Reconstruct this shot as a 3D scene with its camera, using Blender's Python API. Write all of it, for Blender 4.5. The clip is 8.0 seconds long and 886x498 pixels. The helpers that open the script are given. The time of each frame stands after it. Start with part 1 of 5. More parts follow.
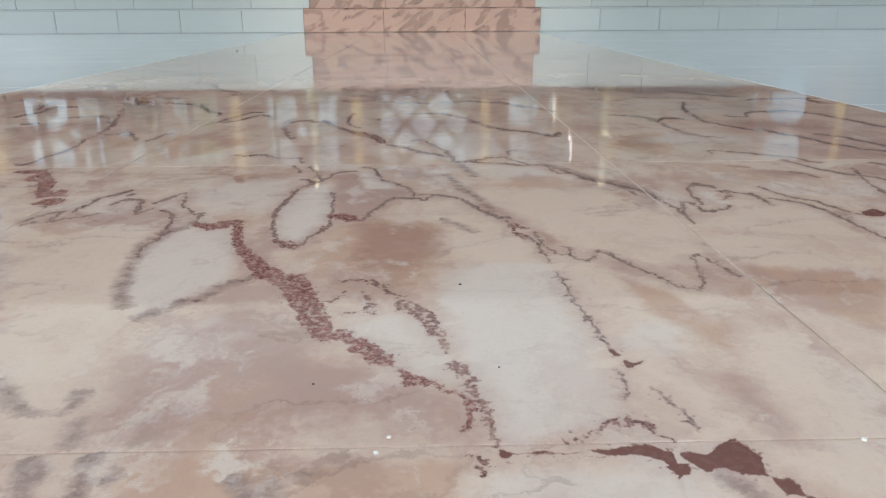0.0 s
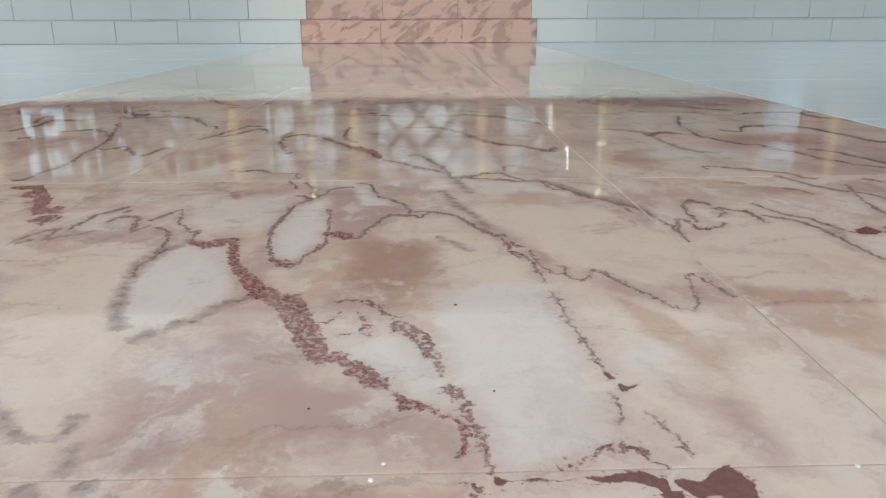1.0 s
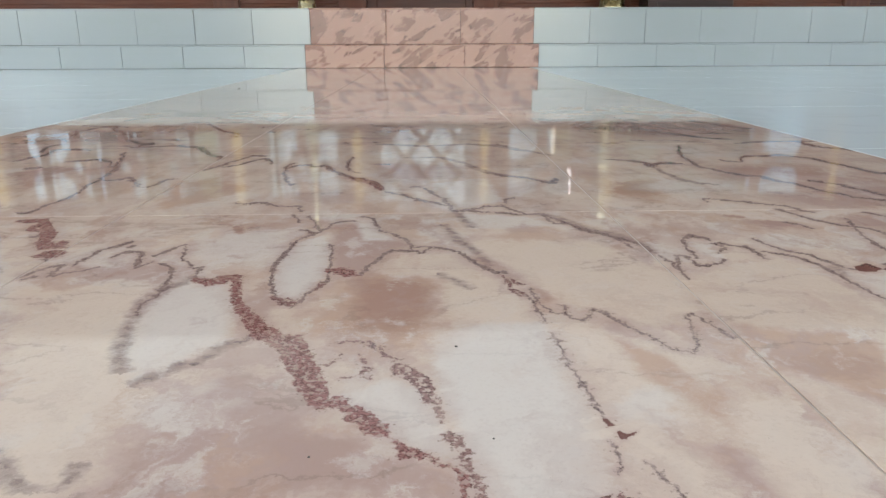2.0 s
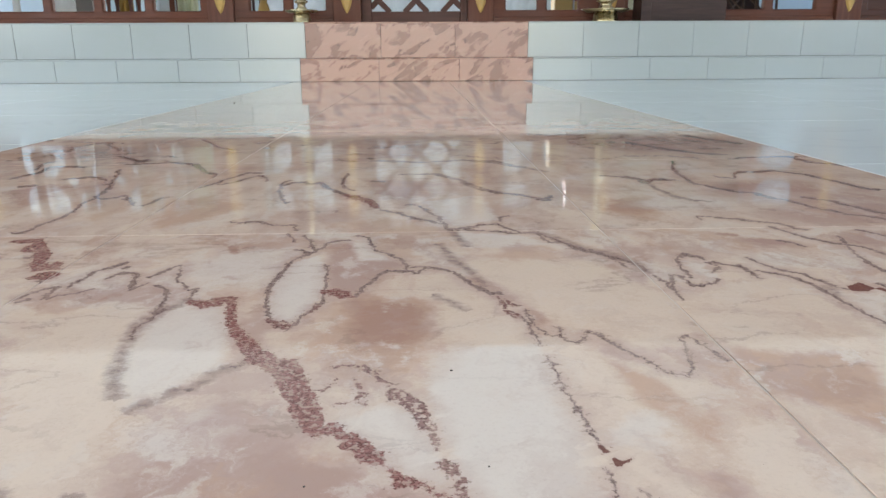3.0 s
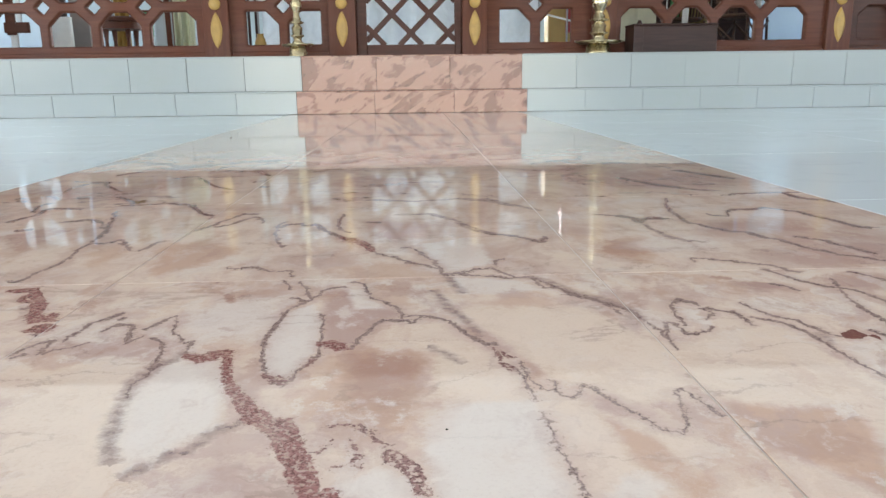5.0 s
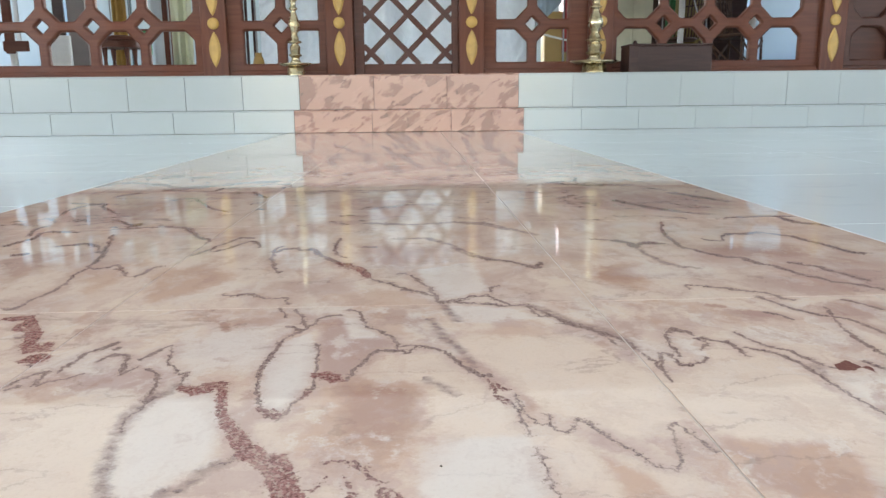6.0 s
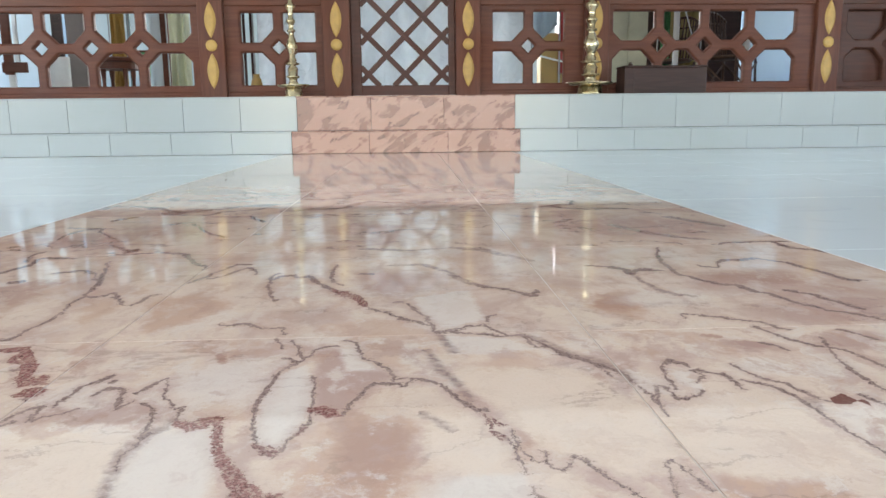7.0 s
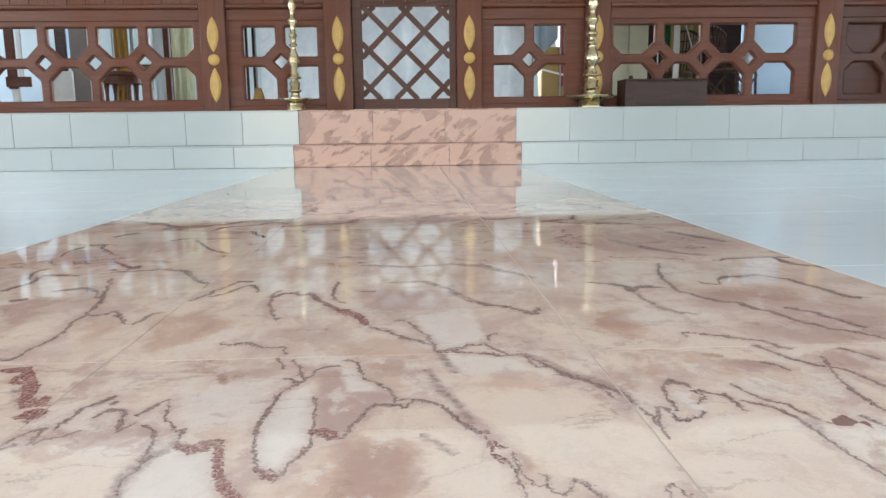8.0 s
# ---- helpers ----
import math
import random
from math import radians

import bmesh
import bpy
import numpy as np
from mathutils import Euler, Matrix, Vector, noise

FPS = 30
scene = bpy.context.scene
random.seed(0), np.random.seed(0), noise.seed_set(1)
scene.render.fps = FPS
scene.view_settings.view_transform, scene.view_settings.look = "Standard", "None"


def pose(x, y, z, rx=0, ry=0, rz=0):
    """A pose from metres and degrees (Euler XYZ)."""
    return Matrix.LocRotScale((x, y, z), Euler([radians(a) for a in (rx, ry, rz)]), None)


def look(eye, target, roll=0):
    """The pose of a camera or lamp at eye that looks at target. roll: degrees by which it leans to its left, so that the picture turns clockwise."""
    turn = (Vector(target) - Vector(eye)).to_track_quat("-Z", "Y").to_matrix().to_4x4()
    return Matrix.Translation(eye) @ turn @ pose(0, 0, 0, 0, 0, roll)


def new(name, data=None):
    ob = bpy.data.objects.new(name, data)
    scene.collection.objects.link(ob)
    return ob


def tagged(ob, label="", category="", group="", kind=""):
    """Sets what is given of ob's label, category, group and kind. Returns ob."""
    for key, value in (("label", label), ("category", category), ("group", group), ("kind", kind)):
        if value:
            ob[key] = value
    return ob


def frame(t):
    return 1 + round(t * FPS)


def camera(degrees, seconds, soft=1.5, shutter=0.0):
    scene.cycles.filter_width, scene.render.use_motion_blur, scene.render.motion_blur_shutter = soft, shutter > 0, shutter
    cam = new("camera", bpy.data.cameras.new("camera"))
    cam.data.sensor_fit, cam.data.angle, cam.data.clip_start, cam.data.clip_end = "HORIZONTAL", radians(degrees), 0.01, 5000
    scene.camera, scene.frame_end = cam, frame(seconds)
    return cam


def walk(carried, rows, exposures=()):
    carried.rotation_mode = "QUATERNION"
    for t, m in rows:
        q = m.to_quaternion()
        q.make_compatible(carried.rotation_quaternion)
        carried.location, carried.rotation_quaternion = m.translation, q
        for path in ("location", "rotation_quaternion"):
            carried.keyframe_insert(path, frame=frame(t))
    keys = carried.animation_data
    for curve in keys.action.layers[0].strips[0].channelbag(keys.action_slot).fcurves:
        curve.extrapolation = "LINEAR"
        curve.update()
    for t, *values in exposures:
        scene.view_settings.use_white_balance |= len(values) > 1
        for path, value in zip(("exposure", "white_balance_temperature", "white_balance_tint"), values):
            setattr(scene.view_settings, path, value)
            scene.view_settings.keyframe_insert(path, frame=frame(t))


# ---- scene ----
cam = camera(62.8, 8.0)
PATH = [
    (0, (0.069, 0.023, 0.184), (0.114, 1.92, -0.449), -0.3),
    (0.5, (0.069, 0.023, 0.19), (0.124, 1.925, -0.427), -0.4),
    (1, (0.07, 0.024, 0.192), (0.124, 1.929, -0.417), -0.2),
    (1.5, (0.071, 0.024, 0.2), (0.116, 1.938, -0.379), -0.2),
    (3, (0.072, 0.025, 0.216), (0.132, 1.955, -0.306), -0.3),
    (3.5, (0.071, 0.026, 0.221), (0.14, 1.959, -0.285), -0.4),
    (4, (0.072, 0.026, 0.228), (0.144, 1.966, -0.255), -0.6),
    (4.5, (0.073, 0.026, 0.233), (0.142, 1.97, -0.232), -0.7),
    (6, (0.076, 0.026, 0.253), (0.155, 1.983, -0.151), -0.6),
    (6.5, (0.077, 0.026, 0.261), (0.161, 1.989, -0.114), -0.5),
    (7, (0.077, 0.026, 0.268), (0.165, 1.993, -0.086), -0.6),
    (7.5, (0.077, 0.026, 0.272), (0.165, 1.996, -0.064), -0.6),
    (8, (0.078, 0.025, 0.278), (0.162, 1.998, -0.044), -0.7),
]
walk(cam, [(t, look(eye, target, roll)) for t, eye, target, roll in PATH], [(0, 2.05), (3.5, 2.23), (5.5, 2.4), (8, 2.42)])

# ---- light and exposure ----
world = bpy.data.worlds.new("daylight")
scene.world = world
world.use_nodes = True
wn, wl = world.node_tree.nodes, world.node_tree.links
sky = wn.new("ShaderNodeTexSky")
sky.sky_type = "NISHITA"
sky.sun_disc = False
sky.sun_elevation, sky.sun_rotation = radians(50), radians(200)
wn["Background"].inputs["Strength"].default_value = 0.15
wl.new(sky.outputs[0], wn["Background"].inputs["Color"])
sun = new("sun", bpy.data.lights.new("sun", "SUN"))
sun.data.energy, sun.data.angle, sun.data.color = 1.0, radians(12), (1.0, 0.96, 0.9)
sun.matrix_world = look((-3, -9, 12), (0, 0, 0))


def daylight(name, eye, target, wide, high, watts, tint=(1.0, 0.975, 0.93)):
    """An added area lamp, standing in for sky light at an unseen opening."""
    lamp = new(name, bpy.data.lights.new(name, "AREA"))
    lamp.data.shape, lamp.data.size, lamp.data.size_y = "RECTANGLE", wide, high
    lamp.data.energy, lamp.data.color = watts, tint
    lamp.matrix_world = look(eye, target)
    return lamp


daylight("entrance_daylight", (0, -4.35, 1.75), (0, 0, 1.4), 7.6, 2.7, 25)
daylight("west_daylight", (-6.35, 1.4, 1.9), (0, 1.4, 1.2), 6.0, 2.2, 31)
daylight("east_daylight", (6.35, 1.4, 1.9), (0, 1.4, 1.2), 6.0, 2.2, 13)
daylight("sanctuary_west_daylight", (-6.35, 9.0, 2.0), (0, 9.0, 1.4), 3.0, 2.0, 2.0)
# Fill lamp added behind the hanging sheet to brighten it.
daylight("sanctuary_north_daylight", (0.0, 10.55, 1.75), (0, 6.0, 1.5), 3.4, 2.0, 36)
daylight("sanctuary_east_daylight", (6.35, 9.0, 2.0), (0, 9.0, 1.4), 3.0, 2.0, 2.0)

# ---- materials ----


class Graph:
    """A small builder for node materials."""

    def __init__(self, name):
        self.mat = bpy.data.materials.new(name)
        self.mat.use_nodes = True
        self.nodes, self.links = self.mat.node_tree.nodes, self.mat.node_tree.links
        self.bsdf = self.nodes["Principled BSDF"]

    def put(self, socket, value):
        if isinstance(value, bpy.types.NodeSocket):
            self.links.new(value, socket)
        elif value is not None:
            if isinstance(value, (tuple, list)) and len(value) == 3 and socket.type == "RGBA":
                value = (*value, 1)
            socket.default_value = value

    def math(self, op, a, b=None, clamp=False):
        n = self.nodes.new("ShaderNodeMath")
        n.operation, n.use_clamp = op, clamp
        self.put(n.inputs[0], a)
        self.put(n.inputs[1], b)
        return n.outputs[0]

    def vec(self, op, a, b=None, out=0, scale=None):
        n = self.nodes.new("ShaderNodeVectorMath")
        n.operation = op
        self.put(n.inputs[0], a)
        self.put(n.inputs[1], b)
        if scale is not None:
            self.put(n.inputs["Scale"], scale)
        return n.outputs[out]

    def noise(self, p, scale, detail=4, rough=0.55, colour=False, warp=0.0):
        n = self.nodes.new("ShaderNodeTexNoise")
        self.put(n.inputs["Vector"], p)
        for key, v in (("Scale", scale), ("Detail", detail), ("Roughness", rough), ("Distortion", warp)):
            n.inputs[key].default_value = v
        return n.outputs["Color" if colour else "Fac"]

    def ramp(self, v, lo, hi, a=0.0, b=1.0):
        n = self.nodes.new("ShaderNodeMapRange")
        n.interpolation_type = "SMOOTHSTEP"
        self.put(n.inputs["Value"], v)
        for key, x in (("From Min", lo), ("From Max", hi), ("To Min", a), ("To Max", b)):
            self.put(n.inputs[key], x)
        return n.outputs[0]

    def mix(self, fac, a, b, kind="MIX"):
        n = self.nodes.new("ShaderNodeMix")
        n.data_type, n.blend_type = "RGBA", kind
        self.put(n.inputs[0], fac)
        self.put(n.inputs[6], a)
        self.put(n.inputs[7], b)
        return n.outputs[2]

    def place(self):
        return self.nodes.new("ShaderNodeNewGeometry").outputs["Position"]

    def local(self):
        return self.nodes.new("ShaderNodeTexCoord").outputs["Object"]

    def chance(self):
        return self.nodes.new("ShaderNodeObjectInfo").outputs["Random"]

    def stretch(self, p, size=(1, 1, 1), turn=(0, 0, 0), shift=(0, 0, 0)):
        n = self.nodes.new("ShaderNodeMapping")
        self.put(n.inputs["Vector"], p)
        n.inputs["Location"].default_value = shift
        n.inputs["Rotation"].default_value = [radians(a) for a in turn]
        n.inputs["Scale"].default_value = size
        return n.outputs[0]

    def curve(self, value, points):
        """A curve of straight stretches through (x, y) points, x from 0 to 1."""
        n = self.nodes.new("ShaderNodeFloatCurve")
        n.mapping.use_clip = False
        line = n.mapping.curves[0]
        while len(line.points) < len(points):
            line.points.new(0.5, 0.5)
        for q, (x, y) in zip(line.points, points):
            q.location, q.handle_type = (x, y), "VECTOR"
        n.mapping.update()
        self.put(n.inputs["Value"], value)
        return n.outputs[0]

    def run(self, p, points):
        """The distance from a bent line of changing width: points of x, y and half a width in millimetres."""
        a, b = Vector(points[0][:2]), Vector(points[-1][:2])
        along = (b - a).normalized()
        pad = 0.004
        span = (b - a).length + 2 * pad
        m = self.nodes.new("ShaderNodeMapping")
        m.vector_type = "TEXTURE"
        self.put(m.inputs["Vector"], p)
        m.inputs["Location"].default_value = (*(a - along * pad), 0)
        m.inputs["Rotation"].default_value = (0, 0, math.atan2(along.y, along.x))
        m.inputs["Scale"].default_value = (span, span, 1)
        n = self.nodes.new("ShaderNodeSeparateXYZ")
        self.put(n.inputs[0], m.outputs[0])
        centre, half = [], []
        for i, (x, y, w) in enumerate(points):
            d = Vector((x, y)) - a
            u = (d.dot(along) + pad) / span
            s = Vector(points[min(i + 1, len(points) - 1)][:2]) - Vector(points[max(i - 1, 0)][:2])
            centre.append((u, (along.x * d.y - along.y * d.x) / span))
            half.append((u, w / 1000 / max(0.5, s.normalized().dot(along)) / span))
        half = [(0.0, -0.02 / span), *half, (1.0, -0.02 / span)]
        off = self.math("ABSOLUTE", self.math("SUBTRACT", n.outputs[1], self.curve(n.outputs[0], centre)))
        return self.math("MULTIPLY", self.math("SUBTRACT", off, self.curve(n.outputs[0], half)), span * 0.9)

    def finish(self, colour, rough=0.5, bump=None, depth=0.002, metal=0.0, strength=0.4, specular=0.5, coat=0.0):
        b = self.bsdf
        self.put(b.inputs["Base Color"], colour)
        self.put(b.inputs["Roughness"], rough)
        self.put(b.inputs["Metallic"], metal)
        b.inputs["Specular IOR Level"].default_value = specular
        b.inputs["Coat Weight"].default_value = coat
        b.inputs["Coat Roughness"].default_value = 0.03
        if bump is not None:
            n = self.nodes.new("ShaderNodeBump")
            n.inputs["Strength"].default_value, n.inputs["Distance"].default_value = strength, depth
            self.put(n.inputs["Height"], bump)
            self.links.new(n.outputs[0], b.inputs["Normal"])
        return self.mat


def painted(name, colour, rough=0.55, vary=0.06, scale=3.0, bump=0.0008):
    """Plain surface with faint stains and grain."""
    g = Graph(name)
    p = g.place()
    big = g.ramp(g.noise(p, scale, 5), 0.3, 0.7)
    fine = g.noise(p, scale * 40, 3)
    dark = tuple(c * (1 - 3 * vary) for c in colour)
    c = g.mix(big, dark, colour)
    c = g.mix(g.ramp(fine, 0.35, 0.75, 0, 0.5), c, tuple(c * (1 - 2 * vary) for c in colour))
    return g.finish(c, g.ramp(big, 0, 1, rough * 0.85, min(1, rough * 1.15)), fine, bump)


def timber(name, dark, light, rough=0.58, grain=(1, 14, 14), pore=(8, 160, 160), coat=0.0):
    """Varnished wood, the grain along the piece's own x axis."""
    g = Graph(name)
    p = g.vec("ADD", g.local(), g.vec("SCALE", (7.1, 3.3, 5.7), scale=g.chance()))
    s = g.stretch(p, grain)
    rings = g.noise(s, 2.2, 6, 0.6, warp=0.6)
    pores = g.noise(g.stretch(p, pore), 1.0, 3)
    wear = g.ramp(g.noise(g.place(), 2.3, 4), 0.35, 0.75)
    c = g.mix(g.ramp(rings, 0.3, 0.72), dark, light)
    c = g.mix(g.ramp(pores, 0.55, 0.75, 0, 0.25), c, tuple(x * 0.6 for x in dark))
    c = g.mix(g.math("MULTIPLY", wear, 0.25), c, tuple(min(1, x * 1.35) for x in light))
    return g.finish(c, g.ramp(wear, 0, 1, rough * 0.8, rough * 1.3), g.math("ADD", rings, pores), 0.0006, coat=coat, specular=0.3)


def brass_metal(name):
    g = Graph(name)
    p = g.place()
    tarnish = g.ramp(g.noise(p, 14, 5), 0.4, 0.7)
    c = g.mix(tarnish, (0.62, 0.53, 0.34), (0.34, 0.27, 0.15))
    return g.finish(c, g.ramp(tarnish, 0, 1, 0.2, 0.42), g.noise(p, 160, 3), 0.0004, metal=1.0)


INK = {"maroon": (0.135, 0.054, 0.045), "crumb": (0.13, 0.066, 0.056), "solid": (0.175, 0.075, 0.061), "grey": (0.125, 0.082, 0.072), "smoke": (0.225, 0.155, 0.145)}
TONE = {"umber": (0.37, 0.21, 0.16), "mauve": (0.44, 0.295, 0.25), "rust": (0.51, 0.325, 0.23), "white": (0.68, 0.585, 0.505), "cream": (0.685, 0.54, 0.425)}
VEINS, CLOUDS = [], []


def vein(ink, *points):
    """A line of crushed mineral across the tiles: metres along x and y, half its width in millimetres."""
    VEINS.append((ink, points))


def cloud(tone, strength, x, y, long, short, turn):
    """A soft oval cloud of another tone in the stone."""
    CLOUDS.append((tone, strength, (x, y, long, short, turn), None))


def field(tone, strength, soft, *corners):
    """A flat area of another tone between veins, with an edge that many millimetres soft."""
    CLOUDS.append((tone, strength, soft / 1000, corners))


field("cream", 0.95, 14, (-0.298, 0.630), (-0.146, 0.351), (-0.126, 0.356), (-0.124, 0.408), (-0.166, 0.586), (-0.211, 0.652))
field("white", 0.9, 9, (-0.161, 0.598), (-0.142, 0.496), (-0.113, 0.448), (-0.073, 0.515), (-0.085, 0.598), (-0.108, 0.640), (-0.150, 0.635))
field("mauve", 0.85, 22, (-0.105, 0.400), (-0.093, 0.339), (-0.059, 0.304), (0.089, 0.303), (0.086, 0.332), (-0.055, 0.464))
cloud("white", 0.45, -0.074, 0.416, 0.040, 0.028, -28)
cloud("umber", 0.3, 0.013, 0.349, 0.046, 0.033, -13)
field("cream", 1, 14, (0.077, 0.667), (0.088, 0.535), (0.164, 0.486), (0.166, 0.532), (0.142, 0.637))
field("white", 1, 6, (0.074, 0.469), (0.082, 0.408), (0.102, 0.301), (0.131, 0.307), (0.160, 0.322), (0.173, 0.394), (0.161, 0.539), (0.079, 0.536))
field("white", 0.95, 5, (0.011, 0.419), (0.051, 0.378), (0.070, 0.360), (0.085, 0.352), (0.079, 0.390), (0.068, 0.431), (0.045, 0.446))
field("rust", 0.85, 26, (-0.012, 0.527), (0.075, 0.455), (0.079, 0.536), (0.072, 0.640), (0.020, 0.669), (-0.008, 0.635))
cloud("umber", 0.75, 0.044, 0.588, 0.081, 0.032, -87)
cloud("umber", 0.4, 0.025, 0.483, 0.032, 0.028, -33)
cloud("mauve", 0.6, -0.061, 0.585, 0.045, 0.022, -74)
field("cream", 0.8, 14, (0.162, 0.320), (0.196, 0.309), (0.236, 0.375), (0.249, 0.473), (0.176, 0.587), (0.166, 0.476))
cloud("white", 0.8, 0.208, 0.413, 0.027, 0.020, 38)
field("rust", 0.8, 7, (0.206, 0.507), (0.210, 0.444), (0.225, 0.409), (0.241, 0.383), (0.250, 0.418), (0.232, 0.478))
field("mauve", 0.6, 14, (0.203, 0.397), (0.204, 0.345), (0.212, 0.304), (0.236, 0.305), (0.233, 0.368))
cloud("mauve", 0.7, 0.228, 0.343, 0.023, 0.015, 47)
field("cream", 0.8, 12, (0.237, 0.303), (0.272, 0.297), (0.281, 0.316), (0.287, 0.401), (0.261, 0.435), (0.239, 0.374))
field("rust", 0.9, 6, (0.298, 0.471), (0.349, 0.384), (0.391, 0.491), (0.355, 0.538), (0.305, 0.553))
cloud("umber", 0.4, 0.346, 0.460, 0.036, 0.020, 14)
field("cream", 0.9, 12, (0.291, 0.276), (0.358, 0.370), (0.324, 0.432), (0.295, 0.447))
field("rust", 0.75, 7, (-0.061, 0.296), (-0.054, 0.262), (0.078, 0.257), (0.086, 0.289))
cloud("white", 0.8, -0.010, 0.288, 0.010, 0.007, -17)
cloud("umber", 0.4, 0.032, 0.273, 0.016, 0.009, -5)
cloud("white", 0.5, -0.065, 0.289, 0.015, 0.005, -6)
field("white", 0.9, 7, (0.088, 0.255), (0.190, 0.252), (0.182, 0.264), (0.167, 0.276), (0.126, 0.281), (0.097, 0.280))
field("cream", 0.8, 7, (0.209, 0.291), (0.225, 0.253), (0.273, 0.251), (0.299, 0.288), (0.252, 0.291))
field("white", 1, 4, (-0.071, 0.713), (-0.067, 0.648), (-0.057, 0.603), (-0.039, 0.593), (-0.026, 0.631), (-0.021, 0.675), (-0.026, 0.740), (-0.041, 0.805), (-0.064, 0.775))
field("white", 0.8, 18, (-0.176, 0.751), (-0.131, 0.658), (-0.081, 0.686), (-0.071, 0.743), (-0.079, 0.860))
cloud("umber", 0.85, -0.134, 0.828, 0.026, 0.010, -73)
cloud("umber", 0.5, -0.166, 0.857, 0.018, 0.009, -67)
cloud("mauve", 0.6, -0.121, 0.849, 0.021, 0.010, -72)
cloud("mauve", 0.5, -0.122, 0.710, 0.013, 0.008, -58)
cloud("mauve", 0.6, -0.230, 0.678, 0.070, 0.017, -6)
cloud("rust", 0.45, -0.255, 0.650, 0.032, 0.019, -36)
cloud("mauve", 0.6, -0.177, 0.675, 0.036, 0.019, -60)
cloud("white", 0.6, -0.260, 0.720, 0.041, 0.016, -10)
cloud("white", 0.8, -0.181, 0.715, 0.025, 0.013, -61)
field("mauve", 0.85, 8, (-0.035, 0.842), (-0.016, 0.682), (0.009, 0.669), (0.054, 0.762), (-0.009, 0.865))
field("white", 0.95, 6, (-0.010, 0.861), (0.005, 0.780), (0.037, 0.781), (0.009, 0.863))
field("rust", 0.55, 16, (-0.053, 0.975), (0.050, 0.783), (0.100, 0.779), (0.117, 0.876), (0.083, 0.977))
cloud("white", 0.7, 0.074, 0.825, 0.051, 0.015, -90)
cloud("white", 0.5, 0.097, 0.782, 0.044, 0.016, 89)
field("cream", 1, 10, (0.117, 0.761), (0.149, 0.670), (0.181, 0.581), (0.229, 0.532), (0.288, 0.528), (0.290, 0.680), (0.246, 0.768), (0.154, 0.873))
field("white", 0.9, 6, (0.115, 0.904), (0.121, 0.830), (0.173, 0.822), (0.222, 0.842), (0.194, 0.883))
cloud("rust", 0.5, 0.181, 0.788, 0.050, 0.025, -4)
cloud("mauve", 0.5, 0.185, 0.820, 0.026, 0.016, -3)
field("white", 0.9, 6, (0.080, 1.099), (0.091, 1.004), (0.119, 0.932), (0.176, 0.969), (0.166, 1.145))
cloud("cream", 1, -0.038, 1.322, 0.083, 0.022, -84)
cloud("mauve", 0.85, 0.039, 1.203, 0.097, 0.056, -85)
cloud("mauve", 0.6, -0.059, 1.020, 0.061, 0.048, -36)
cloud("white", 0.7, -0.106, 1.174, 0.070, 0.035, -77)
cloud("cream", 0.7, -0.186, 1.130, 0.094, 0.057, -66)
cloud("rust", 0.9, 0.376, 1.039, 0.084, 0.038, 71)
cloud("umber", 0.6, 0.378, 1.058, 0.054, 0.029, 70)
cloud("cream", 0.8, 0.291, 1.051, 0.071, 0.049, 72)
cloud("cream", 0.7, 0.343, 0.860, 0.063, 0.046, 12)
field("rust", 0.75, 14, (-0.303, 1.005), (-0.245, 0.934), (-0.196, 1.059), (-0.245, 1.157), (-0.299, 1.134))
cloud("rust", 0.55, -0.390, 1.083, 0.099, 0.027, -65)
cloud("cream", 0.8, -0.371, 1.268, 0.144, 0.062, -65)
cloud("cream", 0.8, -0.457, 1.054, 0.074, 0.042, -38)
field("umber", 0.65, 18, (-0.600, 1.216), (-0.517, 1.063), (-0.501, 1.181), (-0.499, 1.276), (-0.586, 1.297))
cloud("umber", 0.5, -0.542, 1.844, 0.127, 0.073, -55)
cloud("mauve", 0.7, -0.672, 1.697, 0.166, 0.092, -27)
cloud("rust", 0.6, -0.795, 1.643, 0.094, 0.048, -44)
cloud("cream", 0.7, -0.441, 1.693, 0.121, 0.070, -59)
cloud("white", 0.9, 0.354, 0.734, 0.034, 0.014, 65)
field("cream", 0.95, 10, (0.292, 0.646), (0.302, 0.531), (0.353, 0.511), (0.452, 0.530), (0.430, 0.636), (0.390, 0.686))
cloud("white", 0.7, 0.300, 0.724, 0.033, 0.024, 55)
cloud("white", 0.8, 0.481, 0.752, 0.074, 0.034, 2)
cloud("white", 0.7, 0.491, 0.633, 0.033, 0.018, 14)
cloud("umber", 0.8, 0.476, 0.835, 0.023, 0.016, 18)
cloud("umber", 0.7, 0.450, 0.867, 0.015, 0.010, 49)
cloud("mauve", 0.7, 0.473, 0.827, 0.046, 0.020, 0)
cloud("umber", 0.6, 0.647, 1.194, 0.091, 0.062, 18)
cloud("mauve", 0.8, 0.646, 0.974, 0.121, 0.065, 8)
cloud("mauve", 0.8, 0.609, 0.837, 0.058, 0.032, 12)
cloud("mauve", 0.7, 0.660, 1.763, 0.213, 0.171, 19)
cloud("rust", 0.7, 0.865, 2.173, 0.188, 0.134, 6)
cloud("cream", 0.8, 0.823, 1.228, 0.090, 0.044, 4)
cloud("cream", 0.7, 0.611, 1.297, 0.065, 0.047, 16)
cloud("white", 0.6, 0.449, 1.068, 0.077, 0.052, 7)
cloud("cream", 0.7, 0.493, 1.390, 0.070, 0.052, 59)
vein("maroon", (-0.140, 0.651, 3.4), (-0.124, 0.645, 10.8), (-0.114, 0.651, 10.8), (-0.103, 0.665, 3.6))
